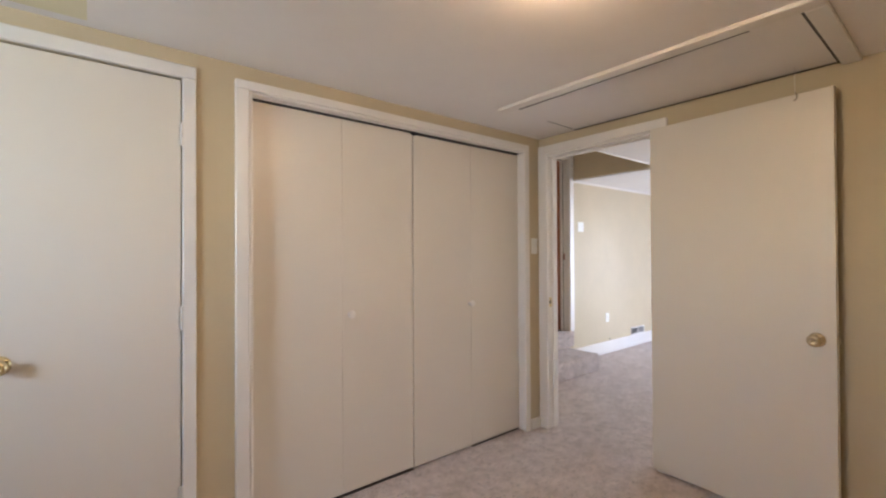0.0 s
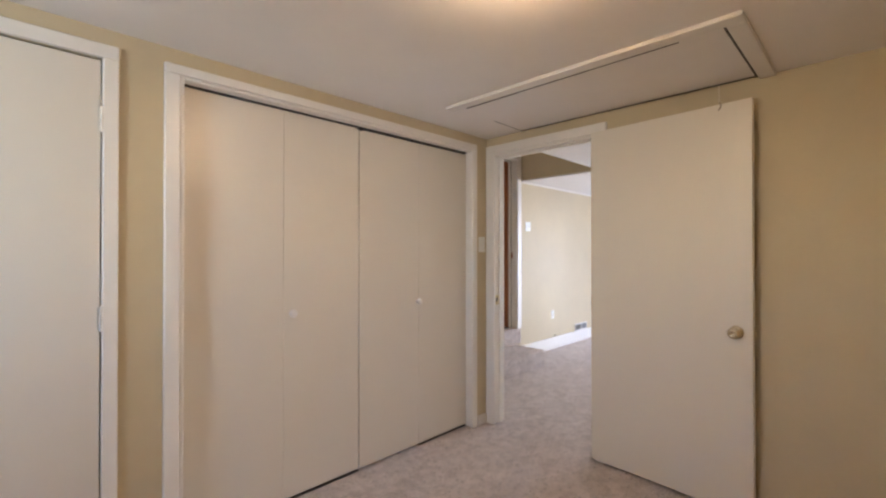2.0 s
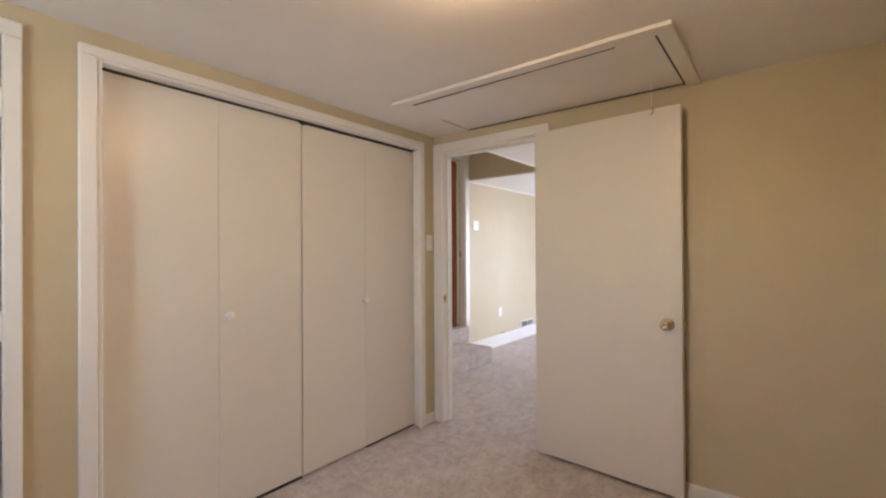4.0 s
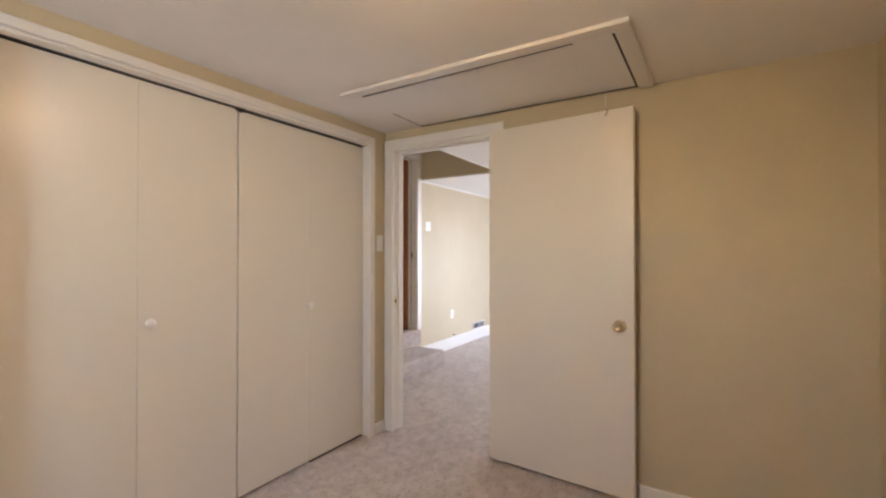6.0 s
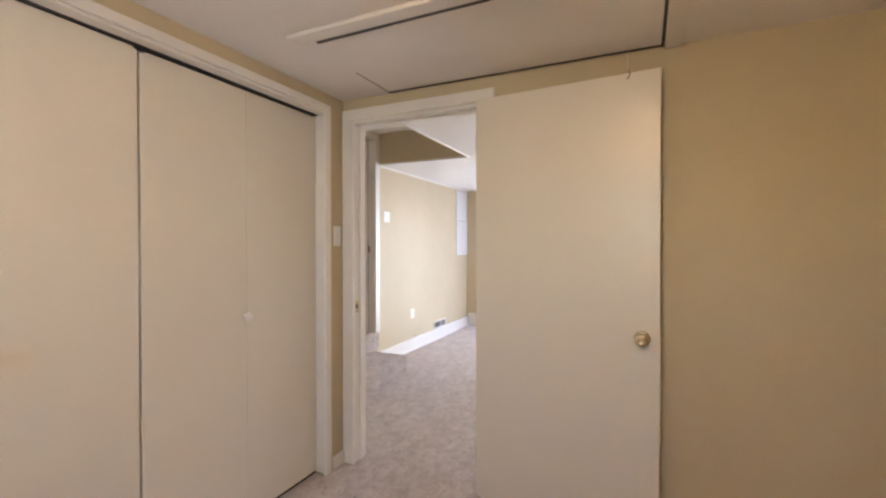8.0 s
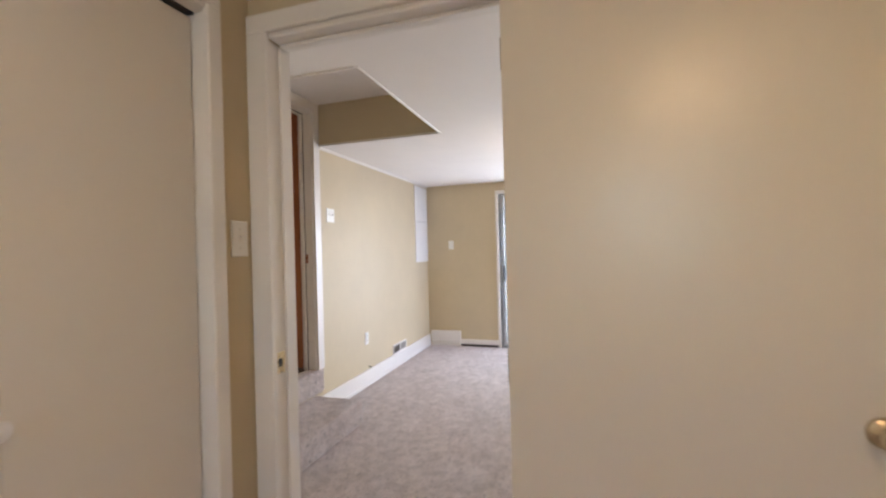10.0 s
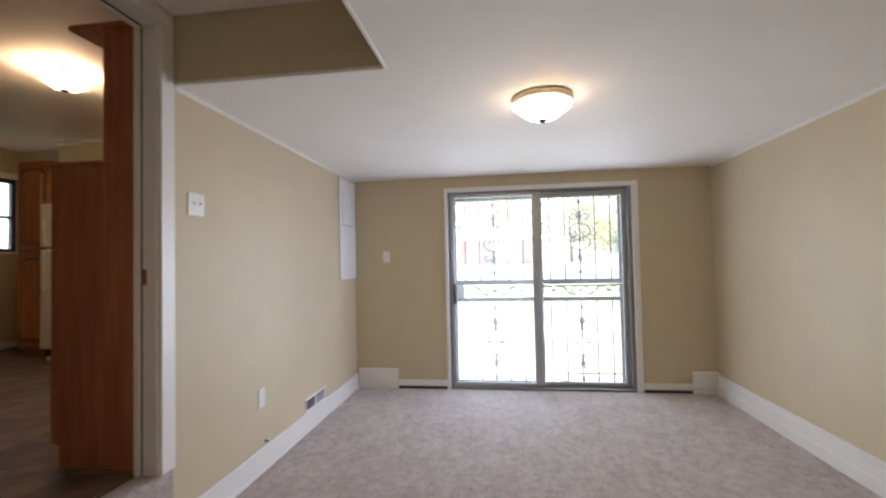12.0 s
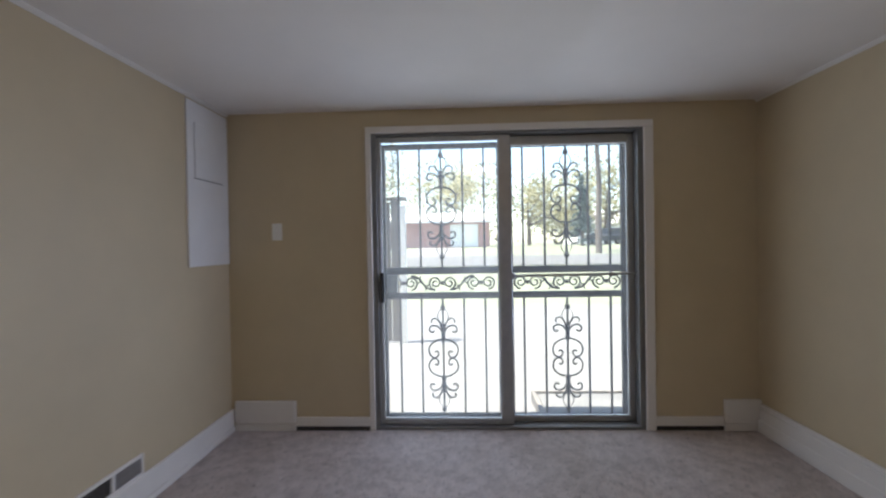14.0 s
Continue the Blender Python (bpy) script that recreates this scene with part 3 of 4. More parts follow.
def ceiling_lamp(name, label, base, ring, dish, mat_ring, mat_glass, drop=0.138, ruffle=0):
    ob = thing(name, label, "ceiling lamp", base)
    bm = bmesh.new()
    lathe(bm, [(0, -0.001), (ring * 0.93, -0.001), (ring, -0.010), (ring, -0.018), (ring * 0.95, -0.024), (ring * 0.95, -0.032), (ring * 0.91, -0.040), (ring * 0.86, -0.040)], None, 40)
    part("pan", bm, mat_ring, ob, "brushed metal mounting pan", True)
    bm = bmesh.new()
    bell = ((1.0, 0.26), (1.06, 0.30), (1.05, 0.36), (0.97, 0.42), (0.88, 0.49), (0.78, 0.57), (0.70, 0.65), (0.59, 0.74), (0.44, 0.81), (0.24, 0.86), (0.04, 0.885))
    prof = [(dish * r, -drop * z if not ruffle else -drop * (0.28 + 0.70 * z)) for r, z in bell]
    lathe(bm, prof, None, 40 if not ruffle else 72)
    if ruffle:
        for v in bm.verts:
            a, r = math.atan2(v.co.y, v.co.x), math.hypot(v.co.x, v.co.y)
            v.co.z += 0.012 * math.sin(a * ruffle) * (r / dish) ** 2
            v.co.x *= 1 + 0.04 * math.sin(a * ruffle) * r / dish
            v.co.y *= 1 + 0.04 * math.sin(a * ruffle) * r / dish
    part("glass_bowl", bm, mat_glass, ob, "lit frosted glass bowl", True)
    bm = bmesh.new()
    w = 1.9 if ruffle else 1.5
    lathe(bm, [(0, -drop), (0.007 * w, -drop + 0.001), (0.010 * w, -drop + 0.008), (0.006 * w, -drop + 0.011), (0.017 * w, -drop + 0.014), (0.015 * w, -drop + 0.019), (0, -drop + 0.024)], None, 16)
    part("finial", bm, IRON, ob, "dark turned finial", True)
    if not ruffle:
        for k in range(12):
            a = 2 * math.pi * k / 12
            bm = bmesh.new()
            lathe(bm, [(0, 0.006), (0.004, 0.005), (0.006, 0.0)], pose(ring * 0.985 * math.cos(a), ring * 0.985 * math.sin(a), -0.014) @ pose(0, 0, 0, 0, 90, math.degrees(a)) , 8)
            part("stud", bm, mat_ring, ob)
    return ob


ceiling_lamp("ceiling_lamp", "flush brass ceiling lamp with a lit frosted bowl", (1.03, 0.77, CZ), 0.085, 0.160, BRASS, LAMP_GLASS_BED, 0.150)
ceiling_lamp("ceiling_lamp", "flush antique-brass ceiling lamp with a lit frosted bowl", (4.98, 1.385, CZ), 0.160, 0.146, LAMP_BRASS, LAMP_GLASS)
ceiling_lamp("ceiling_lamp", "flush kitchen ceiling lamp with a lit ruffled glass bowl", (5.41, 4.785, 2.76), 0.075, 0.128, BRASS, LAMP_GLASS_K, 0.16, 7)

# ---- back room things ----
wall_plate("light_switch", "white double toggle switch plate on the tan wall", "light switch", pose(4.647, NY, 1.608, 90, 0, 0), 2, "toggle")
wall_plate("wall_outlet", "white duplex wall outlet low on the tan wall", "outlet", pose(5.232, NY, 0.452, 90, 0, 0), 1, "outlet")
wall_plate("blank_plate", "white cover plate on the tan wall beside the sliding door", "cover plate", pose(EX, 2.810, 1.352, 90, 0, -90), 1, "toggle")

vent = thing("air_register", "white-framed grey air register above the baseboard", "vent", (6.02, NY, 0.198))
bm = bmesh.new()
for row in ((-0.185, 0.185, -0.01, 0, 0.038, 0.052), (-0.185, 0.185, -0.01, 0, -0.05, -0.036), (-0.185, -0.170, -0.01, 0, -0.036, 0.038), (0.170, 0.185, -0.01, 0, -0.036, 0.038), (-0.008, 0.008, -0.01, 0, -0.036, 0.038)):
    box(bm, *row)
part("frame", bm, TRIM, vent, "white painted steel frame")
part("backing", boxes((-0.17, 0.17, -0.0015, 0, -0.036, 0.038)), SLOT, vent)
for side in (-1, 1):
    bm = boxes((-0.0006, 0.0006, -0.0045, 0.0045, -0.037, 0.038))
    bm.transform(pose(0, 0, 0, 0, 0, 42 * side))
    slat_mesh = mesh("slat", bm, VENT_GREY)
    for k in range(19):
        slat = new("slat", slat_mesh)
        slat.parent = vent
        slat.location = (side * (0.0125 + 0.0085 * k), -0.0052, 0)

cover = thing("electrical_panel_cover", "white painted wall board with an inset breaker door", "panel cover", (6.82, NY, 1.14))
part("board", boxes((-0.218, 0.222, -0.012, 0, 0.0, 0.985), bevel=0.003), PANEL_WHITE, cover)
part("breaker_door", boxes((-0.155, 0.150, -0.020, -0.012, 0.53, 0.86), bevel=0.003), PANEL_WHITE, cover)
# shadow under the breaker door's lower edge, put in as a dark strip
part("seam", boxes((-0.158, 0.153, -0.0135, -0.012, 0.526, 0.5295)), SLOT, cover, "dark strip imitating the seam's shadow")

stub = thing("cable_stub", "short dark cable end poking out above the baseboard", "cable", (5.28, NY, 0.168))
bm = bmesh.new()
tube(bm, [(0, 0.0, 0), (0.001, -0.012, -0.002), (0.004, -0.022, -0.008)], 0.0045, 8)
lathe(bm, [(0.0, -0.002), (0.011, -0.002), (0.010, 0.0), (0.0, 0.001)], pose(0, -0.001, 0, 90), 12)
part("cable", bm, SLOT, stub)

# ---- sliding door with iron security gates ----
slider = thing("sliding_door", "closed grey aluminium sliding glass patio door", "door")
bm = bmesh.new()
for row in ((EX + 0.002, EX + 0.15, 0.357, 0.395, 0, 2.0), (EX + 0.002, EX + 0.15, 2.125, 2.163, 0, 2.0), (EX + 0.002, EX + 0.15, 0.395, 2.125, 1.984, 2.0), (EX - 0.004, EX + 0.15, 0.357, 2.163, -0.01, 0.022)):
    box(bm, *row, bevel=0.003)
box(bm, EX + 0.118, EX + 0.124, 0.395, 2.125, 1.972, 1.984)
part("outer_frame", bm, ALU, slider)
# sashes: y range, plane, stile at the low and high y, top and bottom rail, glass
for y0, y1, x, s0, s1, top, foot, glazing in ((1.222, 2.128, EX + 0.045, 0.080, 0.024, 1.951, 0.060, VEILED_GLASS), (0.392, 1.285, EX + 0.095, 0.040, 0.050, 1.922, 0.058, GLASS)):
    bm = bmesh.new()
    for row in ((x - 0.016, x + 0.016, y0, y0 + s0, 0.024, 1.980), (x - 0.016, x + 0.016, y1 - s1, y1, 0.024, 1.980), (x - 0.016, x + 0.016, y0 + s0, y1 - s1, top, 1.980), (x - 0.016, x + 0.016, y0 + s0, y1 - s1, 0.024, foot)):
        box(bm, *row, bevel=0.004)
    # glazing bead round the pane
    for row in ((y0 + s0, y0 + s0 + 0.006, foot, top), (y1 - s1 - 0.006, y1 - s1, foot, top), (y0 + s0 + 0.006, y1 - s1 - 0.006, top - 0.006, top), (y0 + s0 + 0.006, y1 - s1 - 0.006, foot, foot + 0.006)):
        box(bm, x - 0.009, x + 0.009, *row)
    fr = part("sash", bm, ALU_PALE, slider, "pale aluminium sash frame")
    pane = part("pane", boxes((x - 0.003, x + 0.003, y0 + s0 + 0.006, y1 - s1 - 0.006, foot + 0.006, top - 0.006)), glazing, fr, "glass pane with a glare veil")
    pane.visible_shadow = False
part("pull_handle", boxes((EX + 0.004, EX + 0.03, 2.088, 2.112, 0.86, 1.06), (EX - 0.012, EX + 0.006, 2.093, 2.107, 0.88, 1.04), bevel=0.004, segments=2), IRON, slider, "dark pull handle")
part("latch_block", boxes((EX + 0.004, EX + 0.03, 2.128, 2.158, 1.885, 1.96), bevel=0.004), TRIM, slider, "white latch block")
bm = bmesh.new()
tube(bm, [(EX + 0.045, 1.215, 1.028), (EX + 0.045, 0.80, 1.030), (EX + 0.045, 0.372, 1.034)], 0.0085, 10)
box(bm, EX + 0.03, EX + 0.06, 0.362, 0.39, 1.012, 1.056, bevel=0.004)
box(bm, EX + 0.03, EX + 0.06, 1.20, 1.235, 1.008, 1.048, bevel=0.004)
box(bm, EX + 0.032, EX + 0.058, 0.55, 0.575, 1.016, 1.046, bevel=0.003)
part("security_bar", bm, ALU_PALE, slider, "aluminium security bar")


def spiral(cy, cz, r, start, turns, flip=1, n=26):
    """A scroll in the gate's plane that winds in from radius r."""
    pts = []
    for k in range(n + 1):
        f = k / n
        a = start + flip * f * turns * 2 * math.pi
        q = r * (1 - 0.78 * f)
        pts.append((cy + q * math.cos(a), cz + q * math.sin(a)))
    return pts


def smooth_run(pts, steps=4):
    """A smooth curve through the points (Catmull-Rom)."""
    ends = [pts[0]] + list(pts) + [pts[-1]]
    out = []
    for i in range(1, len(ends) - 2):
        p0, p1, p2, p3 = ends[i - 1:i + 3]
        for k in range(steps):
            f = k / steps
            out.append(tuple(0.5 * (2 * b + (c - a) * f + (2 * a - 5 * b + 4 * c - d) * f * f + (3 * b - a - 3 * c + d) * f ** 3) for a, b, c, d in zip(p0, p1, p2, p3)))
    return out + [pts[-1]]


def gate(y0, y1, x, low, high, label):
    """An iron gate leaf between y0 and y1, with stiles of the widths low and high."""
    ob = thing("security_gate", label, "gate", (x, (y0 + y1) / 2, 0), group="iron security gates")
    h = (y1 - y0) / 2
    t = 0.014
    bm = bmesh.new()
    for row in ((-t, t, -h, -h + low, 0.02, 1.957), (-t, t, h - high, h, 0.02, 1.957), (-t, t, -h + low, h - high, 1.918, 1.957), (-t, t, -h + low, h - high, 0.02, 0.056),
                (-t, t, -h + low, h - high, 1.040, 1.090), (-t, t, -h + low, h - high, 0.866, 0.910)):
        box(bm, *row, bevel=0.004)
    part("gate_frame", bm, IRON, ob, "dark iron frame")
    for k in range(5):
        y = (k - 2) * 0.150
        for z0, z1 in ((1.090, 1.918), (0.056, 0.866)):
            part("bar", boxes((-0.0068, 0.0068, y - 0.0068, y + 0.0068, z0, z1)), IRON, ob)
    # half ring that turns in and curls beside the bar, two hooked leaves, and a slim bow up to the ball
    ring = [(0.003, 0.130), (0.043, 0.126), (0.083, 0.102), (0.103, 0.064), (0.094, 0.022), (0.066, 0.003), (0.046, 0.010), (0.035, 0.027), (0.040, 0.045), (0.055, 0.049), (0.062, 0.038)]
    leaf = [(0.006, 0.165), (0.014, 0.196), (0.040, 0.224), (0.072, 0.230), (0.096, 0.212), (0.092, 0.188), (0.074, 0.182), (0.066, 0.196)]
    upper = [(0.005, 0.185), (0.014, 0.228), (0.030, 0.262), (0.052, 0.280), (0.076, 0.276), (0.084, 0.258), (0.074, 0.250)]
    bow = [(0.006, 0.230), (0.028, 0.268), (0.038, 0.300), (0.026, 0.330), (0.006, 0.352)]
    for zc in (1.520, 0.445):
        def lift(pts):
            return [(0.0, py, pz + zc) for py, pz in pts]
        bm = bmesh.new()
        for sy in (-1, 1):
            for sz in (-1, 1):
                for run, thick in ((ring, 0.0068), (leaf, 0.0072), (upper, 0.0064), (bow, 0.0036)):
                    tube(bm, lift(smooth_run([(sy * p, sz * q) for p, q in run])), thick, 6, 0.85)
            lathe(bm, [(0, -0.009), (0.008, -0.006), (0.010, 0), (0.008, 0.006), (0, 0.009)], pose(0, sy * 0.056, zc), 8)
        part("scrollwork", bm, IRON, ob, "wrought iron scrolls")
        for dz in (-0.358, -0.148, 0.148, 0.358):
            bm = bmesh.new()
            if abs(dz) > 0.3:
                lathe(bm, [(0, -0.022), (0.014, -0.015), (0.020, 0), (0.014, 0.015), (0, 0.022)], pose(0, 0, zc + dz), 10)
            else:
                lathe(bm, [(0, -0.024), (0.015, -0.022), (0.018, -0.01), (0.014, 0.008), (0.016, 0.026), (0.012, 0.05), (0.013, 0.066), (0.007, 0.082), (0, 0.084)], pose(0, 0, zc + dz, 0 if dz > 0 else 180), 10)
            part("collar", bm, IRON, ob)
    # band of paired spirals joined by leafy waves
    bm = bmesh.new()
    zc = 0.975
    for c in (-0.272, 0.0, 0.272):
        for sy in (-1, 1):
            pts = spiral(c + sy * 0.050, zc + 0.002, 0.048, -math.pi / 2, 1.6, sy, 34)
            tube(bm, [(0, a, b) for a, b in pts], 0.0068, 6, 0.8)
        box(bm, -0.007, 0.007, c - 0.012, c + 0.012, zc - 0.012, zc + 0.014, bevel=0.003)
    for s in (-1, 1):
        wave = smooth_run([(s * 0.222, zc + 0.050), (s * 0.190, zc + 0.046), (s * 0.155, zc + 0.020), (s * 0.125, zc - 0.018), (s * 0.090, zc - 0.042), (s * 0.050, zc - 0.046)])
        tube(bm, [(0, a, b) for a, b in wave], 0.0092, 6, 0.8)
        for (a, b), (c, d) in (((0.158, 0.022), (0.150, 0.052)), ((0.150, 0.014), (0.176, -0.004)), ((0.118, -0.024), (0.094, -0.010)), ((0.108, -0.032), (0.124, -0.056))):
            tube(bm, [(0, s * a, zc + b), (0, s * (a + c) / 2 + s * 0.006, zc + (b + d) / 2), (0, s * c, zc + d)], 0.0078, 6, 0.35)
    part("scroll_band", bm, IRON, ob, "band of wrought iron scrolls")
    return ob


left_gate = gate(1.280, 2.118, 7.205, 0.028, 0.028, "dark wrought iron sliding security gate behind the glass")
part("lock_box", boxes((-0.022, 0.016, 0.318, 0.388, 0.912, 1.038), bevel=0.004), ALU, left_gate, "grey steel lock box")
gate(0.406, 1.252, 7.205, 0.050, 0.050, "dark wrought iron security gate behind the fixed pane")

# ---- kitchen things ----
tall = thing("pantry_side_unit", "dark red-brown wooden cabinet end beside the kitchen door", "cabinet", (4.44, NY + 0.12, KZ))
bm = boxes((0.0, 0.02, 0.0, 0.43, 0.0, 0.10), (0.0, 0.02, 0.0, 0.475, 0.10, 1.41), (0.02, 0.60, 0.02, 0.43, 0.0, 0.10), (0.02, 0.60, 0.02, 0.46, 0.10, 1.41))
part("lower_body", bm, CHERRY, tall)
part("upper_body", boxes((0.0, 0.60, 0.0, 0.20, 1.41, 2.06), bevel=0.003), CHERRY, tall)
part("top_board", boxes((-0.02, 0.62, 0.0, 0.37, 2.06, 2.085), bevel=0.004), CHERRY, tall, "overhanging top board")
bm = boxes((-0.014, 0.62, 0.202, 0.492, 1.412, 1.434), bevel=0.009, segments=3)
part("ledge", bm, CHERRY, tall, "rounded wooden ledge")

fridge = thing("refrigerator", "white top-freezer refrigerator with two rounded doors", "refrigerator", (6.46, 5.58, KZ))
part("body", boxes((0.07, 0.75, 0.0, 0.70, 0.04, 1.60), bevel=0.012, segments=2), FRIDGE, fridge)
for z0, z1 in ((0.12, 1.13), (1.145, 1.60)):
    d = part("door", boxes((0.0, 0.066, 0.0, 0.70, z0, z1), bevel=0.022, segments=3), FRIDGE, fridge)
    part("handle", boxes((-0.032, -0.016, 0.61, 0.645, (z1 - 0.42) if z0 < 1 else z0 + 0.03, (z1 - 0.03) if z0 < 1 else z0 + 0.30), (-0.018, 0.004, 0.615, 0.64, (z1 - 0.06) if z0 < 1 else z0 + 0.04, (z1 - 0.04) if z0 < 1 else z0 + 0.06), bevel=0.005), FRIDGE, d, "white moulded handle")
part("kick_grille", boxes((0.04, 0.07, 0.02, 0.68, 0.03, 0.11)), BLACK, fridge, "black kick grille")
for y in (0.08, 0.62):
    part("foot", boxes((0.03, 0.08, y - 0.03, y + 0.03, 0.0, 0.045), bevel=0.006), FRIDGE, fridge)


def cathedral_door(parent, y0, y1, z0, z1):
    """A framed cabinet door facing -x with an arched raised panel."""
    d = part("cabinet_door", boxes((-0.02, 0.0, y0, y1, z0, z1), bevel=0.004), OAK, parent)
    bm = bmesh.new()
    a, b, c, e = y0 + 0.06, y1 - 0.06, z0 + 0.07, z1 - 0.13
    out = [(a, c), (b, c), (b, e)] + [((a + b) / 2 + (b - a) / 2 * math.cos(t), e + 0.06 * math.sin(t)) for t in [math.pi * k / 10 for k in range(1, 10)]] + [(a, e)]
    p = [bm.verts.new((-0.019, y, z)) for y, z in out]
    q = [bm.verts.new((-0.044, (a + b) / 2 + (y - (a + b) / 2) * 0.86, (c + e) / 2 + (z - (c + e) / 2) * 0.93)) for y, z in out]
    bm.faces.new(q)
    for k in range(len(p)):
        j = (k + 1) % len(p)
        bm.faces.new((p[k], p[j], q[j], q[k]))
    part("raised_panel", bm, OAK, d)
    # groove's shade round the panel, drawn with a dark bead
    bm = bmesh.new()
    tube(bm, [(-0.020, (a + b) / 2 + (y - (a + b) / 2) * 1.07, (c + e) / 2 + (z - (c + e) / 2) * 1.03) for y, z in out + out[:1]], 0.006, 6)
    part("groove", bm, SLOT, d, "dark bead imitating the shade in a routed groove")
    bm = bmesh.new()
    lathe(bm, [(0, 0.022), (0.012, 0.02), (0.015, 0.014), (0.006, 0.008), (0.008, 0)], pose(-0.02, y0 + 0.03, (z0 + z1) / 2, 0, -90), 14)
    part("knob", bm, BRASS, d, "brass knob", True)


pantry = thing("pantry_cabinet", "tall honey-oak pantry cabinet with arched panel doors", "cabinet", (6.60, 6.29, KZ))
part("body", boxes((0.0, 0.65, 0.0, 0.42, 0.09, 2.08), (0.06, 0.65, 0.0, 0.42, 0.0, 0.09), bevel=0.003), CHERRY, pantry, "darker red-brown carcass")
cathedral_door(pantry, 0.02, 0.40, 0.12, 1.10)
cathedral_door(pantry, 0.02, 0.40, 1.13, 2.05)
over = thing("over_fridge_cabinet", "dark wooden cabinet above the refrigerator", "cabinet", (6.93, 5.58, KZ + 1.66))
part("body", boxes((0.0, 0.32, 0.0, 0.70, 0.0, 0.42), bevel=0.003), CHERRY, over)
part("cabinet_door", boxes((-0.018, 0.0, 0.01, 0.345, 0.01, 0.41), bevel=0.004), CHERRY, over)
part("cabinet_door", boxes((-0.018, 0.0, 0.355, 0.69, 0.01, 0.41), bevel=0.004), CHERRY, over)
bm = bmesh.new()
for k in range(-2, 3):
    petal = pose(-0.018, 0.35 + 0.022 * k, 0.315, -42 * k) @ pose(0, 0, 0.055) @ Matrix.Diagonal((0.014, 0.026, 0.058, 1))
    bmesh.ops.create_uvsphere(bm, u_segments=10, v_segments=8, radius=1.0, matrix=petal)
box(bm, -0.034, -0.018, 0.12, 0.58, 0.285, 0.310, bevel=0.005)
part("carved_crest", bm, OAK, over, "carved fan of wooden petals")

kwin = thing("window_kitchen", "dark-framed double-hung kitchen window with daylight outside", "window", kind="structure")
bm = bmesh.new()
for row in ((6.56, 6.60, 7.52, 7.58, 1.52, 2.40), (7.16, 7.20, 7.52, 7.58, 1.52, 2.40), (6.60, 7.16, 7.52, 7.58, 2.35, 2.40), (6.60, 7.16, 7.52, 7.58, 1.52, 1.56), (6.60, 7.16, 7.52, 7.57, 1.92, 1.955)):
    box(bm, *row, bevel=0.003)
part("window_frame", bm, IRON, kwin, "dark window frame")
part("casing", boxes((6.49, 6.555, 7.485, 7.4995, 1.52, 2.47), (7.205, 7.248, 7.485, 7.4995, 1.52, 2.47), (6.555, 7.205, 7.485, 7.4995, 2.405, 2.47), bevel=0.003), TRIM, kwin, "white painted casing")
part("window_sill", boxes((6.52, 7.24, 7.46, 7.52, 1.495, 1.52), bevel=0.004), TRIM, kwin, "white sill")
pane = part("pane", boxes((6.60, 7.16, 7.545, 7.549, 1.56, 2.35)), GLASS, kwin)
pane.visible_shadow = False
ko = wall_plate("wall_outlet", "brown wall outlet above the kitchen baseboard", "outlet", pose(6.876, 7.5, 0.60, 90, 0, 0), 1, "outlet", BLACK)

# ---- outside ----
def ground_z(x):
    """The lawn is level at the house and rises to the far side of the street."""
    return -0.12 + 1.05 * min(1.0, max(0.0, (x - 16.0) / 24.0))


bm = bmesh.new()
prism(bm, [(-400, -0.9), (600, -0.9), (600, ground_z(600)), (40, ground_z(40)), (16, ground_z(16)), (-400, ground_z(0))], -500, 500)
structure("ground", bm, GRASS, "sunlit lawn rising to the street", "ground")
structure("patio", boxes((7.25, 13.5, -4.0, 6.0, -0.2, -0.11), bevel=0.01), CONCRETE, "pale sunlit concrete patio", "patio")
structure("stoop", boxes((7.25, 7.87, -1.2, 0.94, -0.12, -0.04), bevel=0.012), STOOP, "low weathered concrete landing outside the sliding door", "step")
# added grey strips: dark line at the far edge, shadow band at the side
structure("stoop_edge_shade", boxes((7.872, 7.90, -1.2, 0.982, -0.115, -0.022), (7.25, 7.872, 0.942, 0.982, -0.115, -0.026), bevel=0.004), GREY_WOOD, "grey strips imitating the dark edge line and side shadow of the landing", "trim")


def strip(name, x0, x1, y0, y1, mat, label, category):
    """A paved strip that lies on the sloping lawn."""
    bm = bmesh.new()
    prism(bm, [(x0, ground_z(x0) - 0.05), (x1, ground_z(x1) - 0.05), (x1, ground_z(x1) + 0.02), (x0, ground_z(x0) + 0.02)], y0, y1)
    structure(name, bm, mat, label, category)


strip("road", 24.0, 30.0, -300, 300, ASPHALT, "grey residential street", "road")
strip("driveway", 30.0, 40.0, 1.5, 5.0, CONCRETE, "pale concrete driveway", "driveway")


def leaf_cluster(bm, centre, size, n, rng, blade):
    for _ in range(n):
        d = Vector((rng.gauss(0, 1), rng.gauss(0, 1), rng.gauss(0, 1)))
        p = Vector(centre) + Vector((d.x * size[0], d.y * size[1], d.z * size[2])) * 0.5
        u = Vector((rng.uniform(-1, 1), rng.uniform(-1, 1), rng.uniform(-1, 1))).normalized() * blade
        w = u.orthogonal().normalized() * blade * 0.55
        bm.faces.new([bm.verts.new(p - u), bm.verts.new(p + w), bm.verts.new(p + u), bm.verts.new(p - w)])


